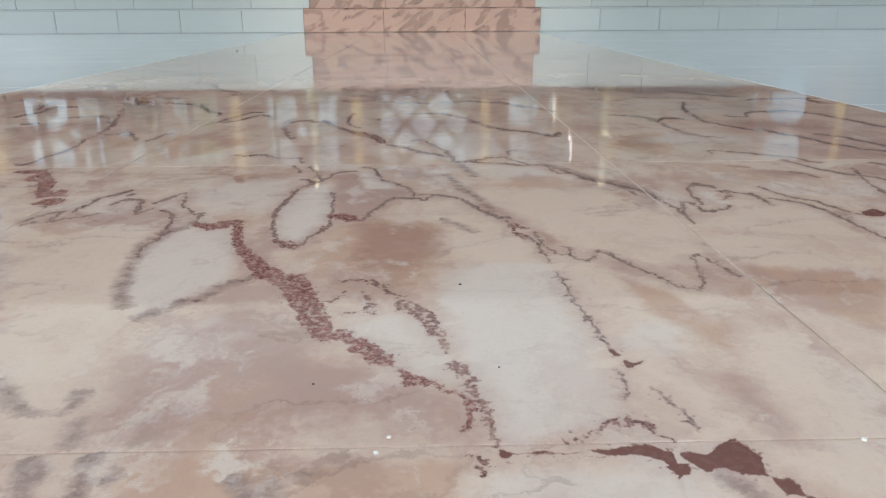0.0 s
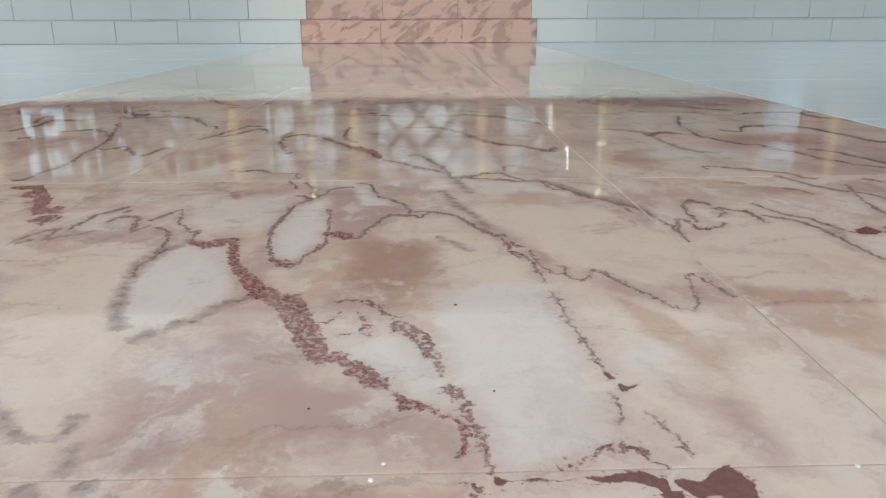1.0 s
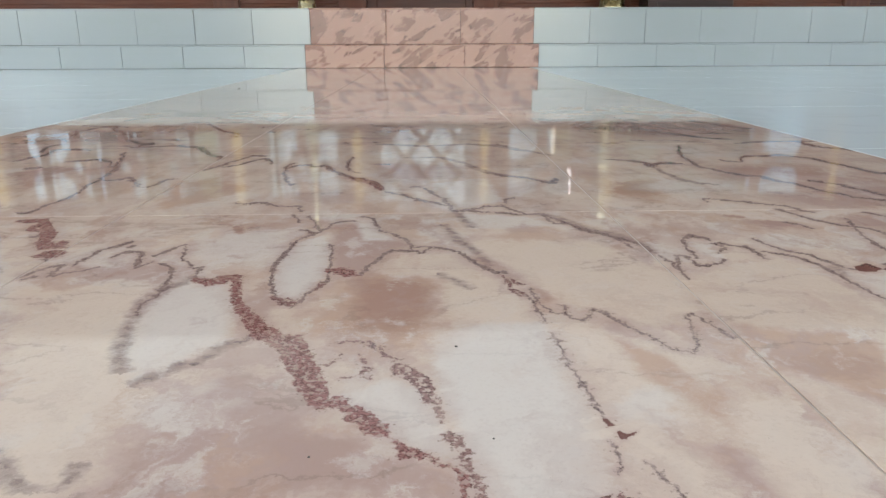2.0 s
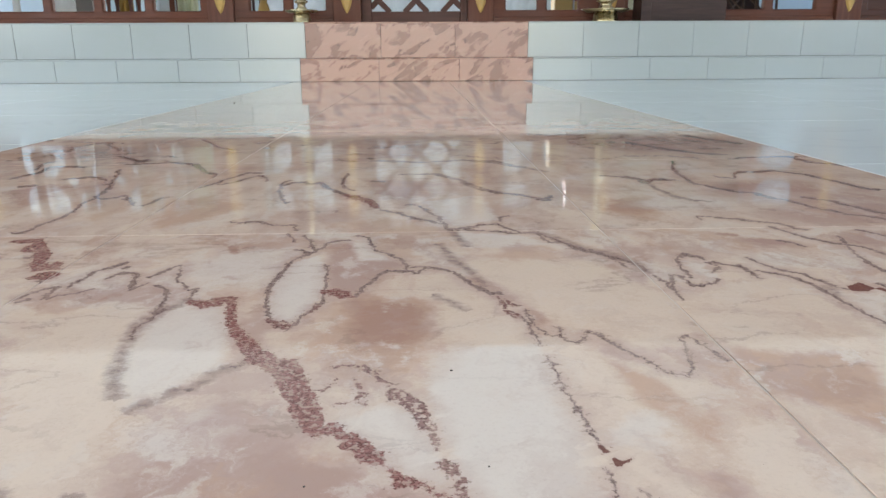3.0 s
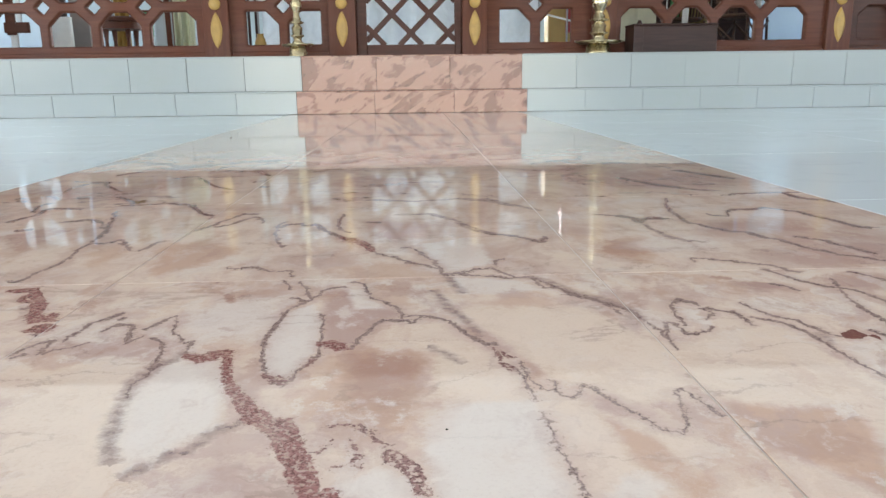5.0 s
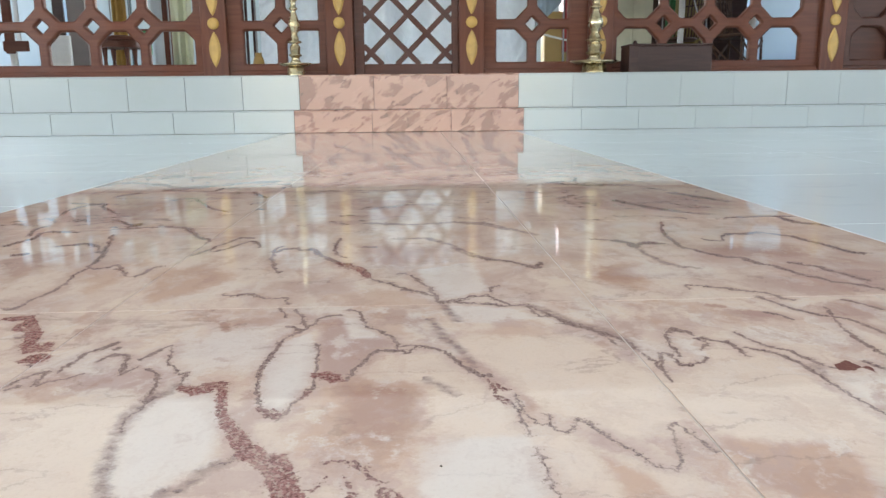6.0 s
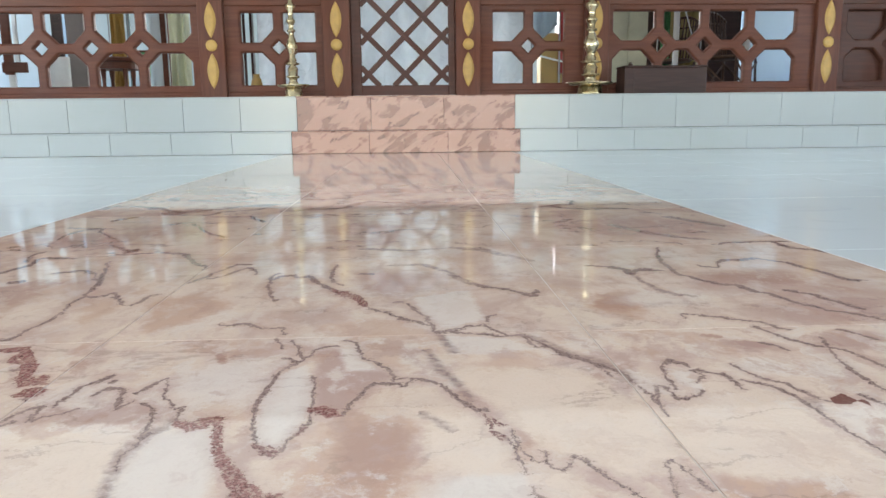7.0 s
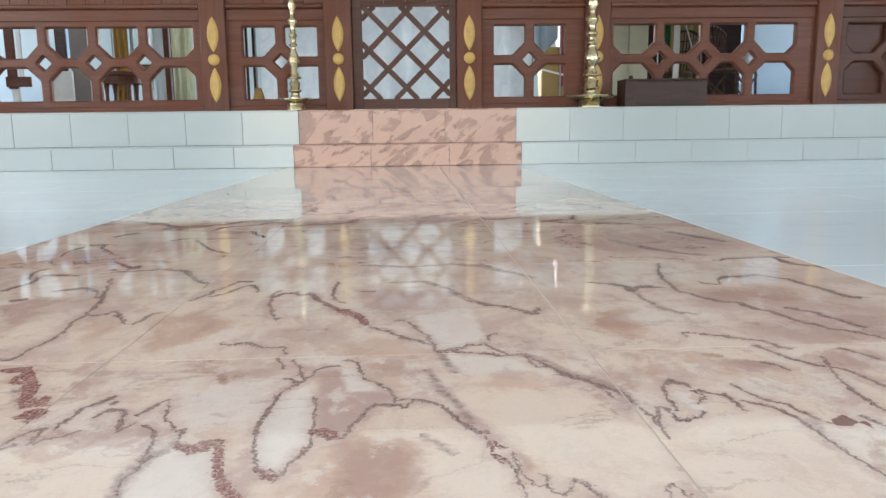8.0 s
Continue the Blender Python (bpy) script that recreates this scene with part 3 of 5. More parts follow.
vein("grey", (0.589, 1.493, 1.6), (0.559, 1.409, 2), (0.544, 1.328, 2.4), (0.535, 1.232, 4), (0.556, 1.186, 4.6), (0.571, 1.152, 6.3), (0.600, 1.134, 5), (0.607, 1.092, 4.9), (0.622, 1.077, 4), (0.628, 1.039, 4.7), (0.641, 1.009, 3.2), (0.656, 0.978, 3.7), (0.684, 0.958, 3.7), (0.705, 0.918, 2.4))
vein("grey", (0.398, 1.317, 4), (0.436, 1.303, 6.1), (0.458, 1.272, 6.5), (0.455, 1.235, 6.9), (0.478, 1.270, 6), (0.499, 1.273, 11.3), (0.519, 1.266, 5.6))
vein("smoke", (0.456, 1.240, 1.8), (0.460, 1.155, 2.1), (0.468, 1.098, 4.1), (0.503, 1.074, 3.5))
vein("grey", (0.599, 1.292, 6.1), (0.625, 1.279, 2.3), (0.657, 1.343, 3.7), (0.683, 1.340, 6.4), (0.732, 1.351, 6.4), (0.768, 1.315, 5.4), (0.775, 1.269, 4.8), (0.784, 1.230, 5), (0.794, 1.163, 6.3), (0.813, 1.149, 9.1))
vein("grey", (0.712, 1.512, 4.3), (0.782, 1.532, 6.5), (0.835, 1.540, 5.2), (0.890, 1.527, 5.6))
vein("grey", (0.853, 1.538, 2.8), (0.853, 1.457, 9), (0.892, 1.421, 7), (0.920, 1.353, 4.5))
vein("smoke", (0.770, 1.952, 11.7), (0.825, 1.819, 9.4), (0.849, 1.758, 6.9))
vein("smoke", (0.578, 1.821, 8.3), (0.633, 1.679, 11.6), (0.675, 1.611, 10.1), (0.731, 1.574, 7.4))
vein("grey", (0.655, 1.099, 3.1), (0.684, 1.071, 4), (0.693, 1.026, 2.4), (0.706, 0.979, 3.2))
vein("grey", (0.442, 0.954, 1), (0.449, 0.981, 3.4), (0.470, 0.971, 3.2), (0.506, 0.946, 3.6), (0.526, 0.931, 3.4))


def reaches(points, box, margin):
    xs, ys = [q[0] for q in points], [q[1] for q in points]
    return max(xs) > box[0] - margin and min(xs) < box[2] + margin and max(ys) > box[1] - margin and min(ys) < box[3] + margin


def runs(points):
    """Cut a vein into stretches that never double back along their own chord."""
    flat = [Vector(q[:2]) for q in points]
    i = 0
    while i < len(points) - 1:
        for j in range(len(points) - 1, i, -1):
            chord = flat[j] - flat[i]
            steps = [b - a for a, b in zip(flat[i:j], flat[i + 1:j + 1])]
            if j == i + 1 or chord.length > 1e-3 and all(s.dot(chord) > 0.5 * s.length * chord.length for s in steps):
                break
        if chord.length > 1e-3:
            yield points[i:j + 1]
        i = j


def marble(name, box=None, seed=0.0, row=9):
    """Polished cream and rose stone tile; box: the tile's own stretch of floor, with its own veins and clouds."""
    g = Graph(name)
    p = g.place()
    if box is None:
        p = g.vec("ADD", p, g.vec("SCALE", (13.7, 9.1, 4.4), scale=g.chance()))
    far = row > 0
    flat = g.vec("MULTIPLY", p, (1, 1, 0))
    wob = g.vec("SUBTRACT", g.noise(flat, 12, 4, colour=True), (0.5, 0.5, 0.5))
    fray = g.vec("SUBTRACT", g.noise(flat, 85, 5, 0.7, colour=True), (0.5, 0.5, 0.5))
    wide = g.vec("ADD", flat, g.vec("SCALE", wob, scale=0.09))
    wide = g.vec("ADD", wide, g.vec("MULTIPLY", fray, (0.03, 0.075, 0) if far else (0.03, 0.05, 0)))
    near = g.vec("ADD", flat, g.vec("MULTIPLY", fray, (0.017, 0.04, 0) if far else (0.015, 0.018, 0)))
    chip = g.vec("SUBTRACT", g.noise(g.vec("ADD", flat, (8.1, 0.4, 0)), 240, 3, 0.6, colour=True), (0.5, 0.5, 0.5))
    near = g.vec("ADD", near, g.vec("MULTIPLY", chip, (0.007, 0.014, 0) if far else (0.006, 0.007, 0)))
    zig = g.vec("SUBTRACT", g.noise(g.vec("ADD", flat, (2.7, 1.9, 0)), 30, 2, 0.6, colour=True), (0.5, 0.5, 0.5))
    near = g.vec("ADD", near, g.vec("MULTIPLY", zig, (0.012, 0.03, 0) if far else (0.005, 0.006, 0)))
    firm = g.vec("ADD", flat, g.vec("SCALE", g.vec("SUBTRACT", near, flat), scale=0.4))
    # ground tone
    c = TONE["cream"]
    haze = g.noise(flat, 3.2, 6, 0.6, warp=0.8)
    c = g.mix(g.ramp(haze, 0.32, 0.56, 0.7, 0.05), c, TONE["mauve"])
    blush = g.noise(g.vec("ADD", flat, (4.0, 2.0, 0)), 5.5, 5, 0.6, warp=1.0)
    c = g.mix(g.ramp(blush, 0.5, 0.72, 0, 0.7), c, TONE["white"])
    rusty = g.noise(g.vec("ADD", flat, (1.0, 7.0, 0)), 4.2, 5, 0.55, warp=0.6)
    c = g.mix(g.ramp(rusty, 0.58, 0.74, 0, 0.5), c, TONE["rust"])
    calm = None
    for tone, k, soft, corners in CLOUDS if box is not None else ():
        if corners is None:
            x, y, rx, ry, turn = soft
            if not reaches([(x - rx, y - rx), (x + rx, y + rx)], box, 0.05):
                continue
            n = g.nodes.new("ShaderNodeMapping")
            n.vector_type = "TEXTURE"
            g.put(n.inputs["Vector"], wide)
            n.inputs["Location"].default_value = (x, y, 0)
            n.inputs["Rotation"].default_value = (0, 0, radians(turn))
            n.inputs["Scale"].default_value = (rx, ry, 1)
            cover = g.ramp(g.vec("LENGTH", n.outputs[0], out=1), 0.5, 1.35, k, 0)
        else:
            if not reaches(corners, box, 0.05):
                continue
            out = None
            base = wide if soft > 0.012 else near
            for a, b in zip(corners, (*corners[1:], corners[0])):
                edge = Vector((b[1] - a[1], a[0] - b[0], 0)).normalized()
                side = g.math("SUBTRACT", g.vec("DOT_PRODUCT", base, tuple(edge), out=1), edge.x * a[0] + edge.y * a[1])
                out = side if out is None else g.math("MAXIMUM", out, side)
            cover = g.ramp(out, -soft, soft, k, 0)
            if tone in ("white", "cream"):
                calm = cover if calm is None else g.math("MAXIMUM", calm, cover)
        c = g.mix(cover, c, TONE[tone])
    lively = 1.0 if calm is None else g.math("SUBTRACT", 1.0, g.math("MULTIPLY", calm, 0.65))
    # soft clouding, feathered streaks and grain over all
    streak = g.stretch(wide, (1.7, 0.62, 1) if far else (1.35, 0.8, 1), (0, 0, 12))
    for shift, scale, low, high, most, tone in (((0, 0, 0), 10, 0.50, 0.62, 0.6, "mauve"), ((3.1, 0.7, 0), 14, 0.52, 0.63, 0.6, "white"),
                                                ((5.3, 2.9, 0), 8, 0.53, 0.65, 0.55, "rust"), ((7.7, 4.1, 0), 19, 0.56, 0.68, 0.45, "umber"),
                                                ((1.9, 6.2, 0), 38, 0.5, 0.66, 0.3, "mauve")):
        cover = g.ramp(g.noise(g.vec("ADD", streak, shift), scale, 6, 0.7), low, high, 0, most * (0.65 if far else 1.0))
        c = g.mix(g.math("MULTIPLY", cover, lively), c, TONE[tone])
    c = g.mix(g.ramp(g.noise(flat, 320, 3, 0.6), 0.5, 0.8, 0, 0.16), c, TONE["umber"])
    crumb = g.noise(flat, 230, 2, 0.55)
    worm = g.ramp(g.math("ABSOLUTE", g.math("SUBTRACT", g.noise(flat, 260, 1, 0.5), 0.5)), 0.012, 0.07)
    # hairlines that run across the slab
    hair = g.noise(g.vec("ADD", g.stretch(near, (1.3, 3.0, 1), (0, 0, 14)), (seed, seed * 2, 0)), 2.1, 5, 0.55, warp=0.35)
    hair = g.math("ABSOLUTE", g.math("SUBTRACT", hair, 0.5))
    some = g.ramp(g.noise(flat, 4.5, 3), 0.42, 0.58)
    some = g.math("MULTIPLY", some, 0.85 if row > 1 else 0.3)
    c = g.mix(g.math("MULTIPLY", some, g.ramp(hair, 0.0, 0.05, 0.4, 0)), c, TONE["mauve"])
    c = g.mix(g.math("MULTIPLY", some, g.ramp(hair, 0.001, 0.007, 0.9, 0)), c, INK["grey"])
    lines = {}
    for ink, points in VEINS if box is not None else ():
        if not reaches(points, box, 0.025):
            continue
        for run in runs(points):
            if not reaches(run, box, 0.025):
                continue
            gap = g.run(firm if ink == "solid" else near, run)
            lines[ink] = gap if ink not in lines else g.math("MINIMUM", lines[ink], gap)
    if box is None:
        ridge = g.math("ABSOLUTE", g.math("SUBTRACT", g.noise(near, 2.6, 3, 0.5, warp=0.5), 0.5))
        lines["grey"] = g.math("MULTIPLY", g.math("SUBTRACT", ridge, 0.010), 0.30)
    ragged = g.math("MULTIPLY", g.math("SUBTRACT", g.noise(flat, 70, 4, 0.65), 0.5), 0.008 if far else 0.006)
    fade = g.ramp(g.noise(flat, 16, 3), 0.34, 0.5, 0.72, 1.0)
    brush = g.noise(g.stretch(near, (1, 2.0, 1), (0, 0, 38)), 55, 5, 0.7)
    for ink in ("smoke", "grey", "crumb", "solid", "maroon"):
        if ink not in lines:
            continue
        d = g.math("ADD", lines[ink], ragged)
        if ink == "smoke":
            c = g.mix(g.math("MULTIPLY", g.ramp(d, -0.001, 0.008, 0.95, 0), g.ramp(brush, 0.3, 0.7, 0.2, 1)), c, INK[ink])
            continue
        c = g.mix(g.ramp(d, 0.0, 0.016, 0.32, 0), c, TONE["mauve"])
        core = g.ramp(d, -0.0003, {"grey": 0.0026 if far else 0.0015, "maroon": 0.0012, "crumb": 0.001, "solid": 0.001}[ink], 1, 0)
        broken = g.ramp(crumb, 0.42, 0.5, {"maroon": 0.5, "grey": 0.7, "solid": 0.95, "crumb": 0.1}[ink], 1.0)
        specks = g.math("MULTIPLY", g.ramp(d, 0.001, 0.006, 1, 0), g.ramp(crumb, 0.60, 0.66, 0, 0.7))
        c = g.mix(g.math("MULTIPLY", specks, fade), c, INK[ink])
        grit = INK[ink] if ink == "solid" else g.mix(worm, INK[ink], tuple(x * 2.0 + 0.03 for x in INK[ink]))
        c = g.mix(g.math("MULTIPLY", g.math("MULTIPLY", core, broken), 1.0 if ink == "solid" else fade), c, grit)
    dust = g.ramp(g.noise(flat, 420, 2), 0.74, 0.8, 0, 0.5)
    c = g.mix(dust, c, (0.3, 0.2, 0.17))
    smear = g.noise(flat, 7, 5, 0.7)
    ripple = g.noise(flat, 2.4, 2)
    return g.finish(c, g.ramp(smear, 0.3, 0.75, 0.02, 0.055), ripple, 0.0010, strength=0.06, specular=0.40)


def rose_stone(name):
    """The red-brown riser stone with slanting flakes."""
    g = Graph(name)
    p = g.vec("ADD", g.place(), g.vec("SCALE", (9.7, 3.0, 5.1), scale=g.chance()))
    s = g.stretch(g.stretch(p, turn=(0, 32, 0)), (2.6, 2.6, 5.6))
    flakes = g.noise(s, 2.3, 5, 0.5, warp=0.5)
    c = g.mix(g.ramp(flakes, 0.43, 0.51), (0.23, 0.103, 0.072), (0.385, 0.20, 0.145))
    edge = g.math("ABSOLUTE", g.math("SUBTRACT", flakes, 0.44))
    where = g.ramp(g.noise(p, 7.0, 2), 0.50, 0.58)
    c = g.mix(g.math("MULTIPLY", where, g.ramp(edge, 0.0, 0.03, 0.95, 0)), c, (0.12, 0.050, 0.038))
    pale = g.noise(s, 4.0, 4)
    c = g.mix(g.ramp(pale, 0.56, 0.66, 0, 0.35), c, (0.47, 0.27, 0.20))
    return g.finish(c, 0.22, flakes, 0.0008, specular=0.5)


def white_glaze(name, colour, vein_tone, amount, rough):
    """Glazed white tile with faint grey-green wisps."""
    g = Graph(name)
    p = g.vec("ADD", g.place(), g.vec("SCALE", (11.3, 6.1, 8.2), scale=g.chance()))
    clean = g.ramp(g.noise(p, 2.0, 2), 0.45, 0.6)
    wisp = g.math("ABSOLUTE", g.math("SUBTRACT", g.noise(g.stretch(p, (1, 1, 2), (0, 25, 20)), 3.0, 5, 0.6, warp=0.8), 0.5))
    c = g.mix(g.math("MULTIPLY", clean, g.ramp(wisp, 0.0, 0.05, amount * 1.4, 0)), colour, vein_tone)
    c = g.mix(g.ramp(g.noise(p, 1.6, 4), 0.4, 0.7, 0, 0.25), c, tuple(x * 0.9 for x in colour))
    return g.finish(c, rough, g.noise(p, 3.0, 2), 0.0008, strength=0.2)


ROSE = rose_stone("rose_riser_stone")
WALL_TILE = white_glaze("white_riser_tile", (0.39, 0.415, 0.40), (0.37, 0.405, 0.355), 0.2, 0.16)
FLOOR_TILE = white_glaze("white_floor_tile", (0.65, 0.71, 0.71), (0.55, 0.60, 0.60), 0.25, 0.17)
GROUT = painted("pale_grout", (0.55, 0.45, 0.38), 0.5, 0.05, 8)
DARK_GROUT = painted("dark_grout", (0.10, 0.10, 0.09), 0.85, 0.08, 8)
WOOD = timber("red_brown_varnished_wood", (0.088, 0.028, 0.016), (0.125, 0.044, 0.025))
WOOD_UP = timber("red_brown_upright_wood", (0.088, 0.028, 0.016), (0.125, 0.044, 0.025), grain=(14, 14, 1), pore=(160, 160, 8))
DOOR_WOOD = timber("dark_red_door_wood", (0.058, 0.021, 0.014), (0.085, 0.032, 0.021))
# The screen's wood again, darkened to put the right-hand bay's shade in its colour.
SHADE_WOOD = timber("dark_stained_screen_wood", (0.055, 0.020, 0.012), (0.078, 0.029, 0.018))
DARK_WOOD = timber("dark_box_wood", (0.028, 0.013, 0.010), (0.050, 0.024, 0.019))
GILT = painted("gold_paint", (0.50, 0.31, 0.085), 0.5, 0.07, 18)
BRASS = brass_metal("worn_brass")
PLASTER = painted("white_plaster", (0.76, 0.78, 0.77), 0.75, 0.03, 1.6)
BLUE_WALL = painted("pale_blue_plaster", (0.54, 0.635, 0.68), 0.7, 0.03, 1.6)

# ---- mesh helpers ----


def mesh_of(name, bm, material, smooth=False):
    me = bpy.data.meshes.new(name)
    bmesh.ops.recalc_face_normals(bm, faces=bm.faces)
    bm.to_mesh(me)
    bm.free()
    me.materials.append(material)
    if smooth:
        for f in me.polygons:
            f.use_smooth = True
    return me


def part(name, bm, material, parent=None, label="", at=None, smooth=False):
    ob = new(name, mesh_of(name, bm, material, smooth))
    if at is not None:
        ob.matrix_basis = at
    ob.parent = parent
    if label:
        tagged(ob, label)
    return ob


def thing(name, label, category, at=None, group="", kind=""):
    ob = new(name)
    ob.empty_display_size = 0.1
    if at is not None:
        ob.matrix_basis = at
    return tagged(ob, label, category, group, kind)


def box(x0, y0, z0, x1, y1, z1, bevel=0.0, bm=None):
    bm = bm or bmesh.new()
    made = bmesh.ops.create_cube(bm, size=1)["verts"]
    for v in made:
        v.co = Vector((x0 + (v.co.x + 0.5) * (x1 - x0), y0 + (v.co.y + 0.5) * (y1 - y0), z0 + (v.co.z + 0.5) * (z1 - z0)))
    if bevel:
        edges = list({e for v in made for e in v.link_edges})
        bmesh.ops.bevel(bm, geom=edges, offset=bevel, segments=1, affect="EDGES", profile=0.5)
    return bm


def bar(length, wide, deep, bevel=0.008):
    """A bar along its own x axis, centred."""
    return box(-length / 2, -deep / 2, -wide / 2, length / 2, deep / 2, wide / 2, bevel)


def lathe(profile, steps=28):
    """A turned body from (radius, height) pairs."""
    bm = bmesh.new()
    rings = []
    for r, z in profile:
        rings.append([bm.verts.new((r * math.cos(2 * math.pi * i / steps), r * math.sin(2 * math.pi * i / steps), z)) for i in range(steps)])
    for a, b in zip(rings, rings[1:]):
        for i in range(steps):
            bm.faces.new((a[i], a[(i + 1) % steps], b[(i + 1) % steps], b[i]))
    bm.faces.new(rings[0])
    bm.faces.new(rings[-1])
    return bm


def tile_mesh(name, wide, deep, thick, material, bevel=0.002):
    """A slab with eased edges, its upper face at z = 0."""
    return mesh_of(name, box(-wide / 2, -deep / 2, -thick, wide / 2, deep / 2, 0, bevel), material)


# ---- structure: hall and sanctuary shell ----
WEST, EAST, SOUTH, NORTH, TOP = -6.5, 6.5, -4.5, 10.6, 3.5
STEP_Y, RISER_Y, SCREEN_Y = 5.92, 6.20, 6.60
STEP_Z, STAGE_Z = 0.178, 0.46


def wall_with_openings(name, label, material, length, height, holes, at, thick=0.2):
    """A wall along its own x axis from 0, with openings (x0, z0, x1, z1) that go right through."""
    ob = tagged(new(name), label, "wall", kind="structure")
    ob.matrix_basis = at
    xs = sorted({0, length, *[h[0] for h in holes], *[h[2] for h in holes]})
    bm = bmesh.new()
    for a, b in zip(xs, xs[1:]):
        cuts = sorted((h[1], h[3]) for h in holes if h[0] <= a and h[2] >= b)
        low = 0
        for z0, z1 in [*cuts, (height, height)]:
            if z0 - low > 1e-4:
                box(a, 0, low, b, thick, z0, bm=bm)
            low = z1
    part("masonry", bm, material, ob)
    return ob


# Unseen closing walls; their wide openings are added for the area lamps.
wall_with_openings("wall_west", "unseen white plastered side wall with wide openings added for light", PLASTER, NORTH - SOUTH, TOP,
                   [(2.9, 0.8, 8.9, 3.0), (12.0, 1.0, 15.0, 3.0)], pose(WEST, SOUTH, 0, 0, 0, 90))
wall_with_openings("wall_east", "unseen white plastered side wall with wide openings added for light", PLASTER, NORTH - SOUTH, TOP,
                   [(2.9, 0.8, 8.9, 3.0), (12.0, 1.0, 15.0, 3.0)], pose(EAST + 0.2, SOUTH, 0, 0, 0, 90))
wall_with_openings("wall_south", "unseen white plastered wall with a wide opening added for light", PLASTER, EAST - WEST - 0.01, TOP,
                   [(2.7, 0.0, 10.3, 3.1)], pose(WEST + 0.005, SOUTH - 0.2, 0))
# The wide middle opening is unseen, added for the lamp behind the sheet.
wall_with_openings("wall_north", "pale blue plastered wall with a narrow slit of daylight", BLUE_WALL, EAST - WEST - 0.01, TOP,
                   [(1.80, 0.9, 1.97, 2.6), (4.8, 0.8, 8.2, 2.7), (11.27, 0.9, 11.44, 2.6)], pose(WEST + 0.005, NORTH, 0))
tagged(part("ceiling", box(WEST - 0.2, SOUTH - 0.2, TOP, EAST + 0.2, NORTH + 0.2, TOP + 0.15), PLASTER),
       "plain white plastered ceiling", "ceiling", kind="structure")
tagged(part("ground", box(-400, -400, -0.5, 400, 400, -0.16), painted("bare_earth", (0.24, 0.2, 0.15), 0.9, 0.1, 0.8)),
       "bare pale earth around the building", "ground", kind="structure")
floor = tagged(part("floor", box(WEST, SOUTH, -0.15, EAST, STEP_Y, -0.0008), GROUT),
               "polished tile floor, rose marble aisle between white tiles", "floor", kind="structure")

# ---- stage with its two steps ----
stage = tagged(part("stage", box(WEST + 0.005, RISER_Y + 0.012, 0.0, EAST - 0.005, NORTH - 0.005, STAGE_Z - 0.012), DARK_GROUT),
               "raised stage faced with white and rose tiles", "stage", kind="structure")
part("step_body", box(WEST + 0.005, STEP_Y + 0.012, 0.0, EAST - 0.005, RISER_Y + 0.01, STEP_Z - 0.012), DARK_GROUT, stage)


def facing(edges, y, z0, z1, material, name, label):
    """A row of upright tiles whose joints are at the given places."""
    for a, b in zip(edges, edges[1:]):
        lean = random.uniform(-0.0012, 0.0012)
        gap = 0.0016 if b < 0 else 0.0009
        part(name, box(a + gap, y + lean, z0 + 0.002, b - gap, y + 0.012, z1 - 0.004, 0.0015), material, stage, label)


left_low = [-0.856 - 0.474 * k for k in range(12, -1, -1)]
right_low = [0.975 + 0.467 * k for k in range(12)]
left_high = [-0.848 - 0.4655 * k for k in range(12, -1, -1)]
right_high = [0.971 + 0.4575 * k for k in range(12)]
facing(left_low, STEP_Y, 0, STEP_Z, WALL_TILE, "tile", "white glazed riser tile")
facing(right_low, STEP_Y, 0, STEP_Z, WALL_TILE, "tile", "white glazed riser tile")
facing([-0.856, -0.239, 0.392, 0.975], STEP_Y - 0.004, 0, STEP_Z, ROSE, "tile", "rose marble riser tile")
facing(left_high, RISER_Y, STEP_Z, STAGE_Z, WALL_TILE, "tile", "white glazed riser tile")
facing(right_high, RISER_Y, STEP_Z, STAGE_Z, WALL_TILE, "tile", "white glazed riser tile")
facing([-0.848, -0.234, 0.372, 0.971], RISER_Y - 0.004, STEP_Z, STAGE_Z, ROSE, "tile", "rose marble riser tile")
for x0, x1, mat in ((WEST + 0.005, -0.856, WALL_TILE), (-0.854, 0.973, ROSE), (0.975, EAST - 0.005, WALL_TILE)):
    part("tread", box(x0, STEP_Y - 0.006, STEP_Z - 0.012, x1, RISER_Y + 0.012, STEP_Z, 0.003), mat, stage)
    part("edge_slab", box(x0, RISER_Y - 0.008, STAGE_Z - 0.012, x1, SCREEN_Y + 0.3, STAGE_Z, 0.003), mat, stage)
part("stage_top", box(WEST + 0.005, SCREEN_Y + 0.3, STAGE_Z - 0.012, EAST - 0.005, NORTH - 0.005, STAGE_Z), WALL_TILE, stage)

# ---- wooden screen ----
OPEN_LOW, OPEN_HIGH, MID = 0.572, 1.185, 0.893
screen = tagged(new("screen"), "red-brown carved wooden screen with octagon lattice panels", "screen", kind="structure")
POSTS = [(-3.84, -3.62), (-1.715, -1.495), (-0.655, -0.415), (0.50, 0.72), (1.635, 1.855), (3.72, 3.945), (5.7, 5.92)]


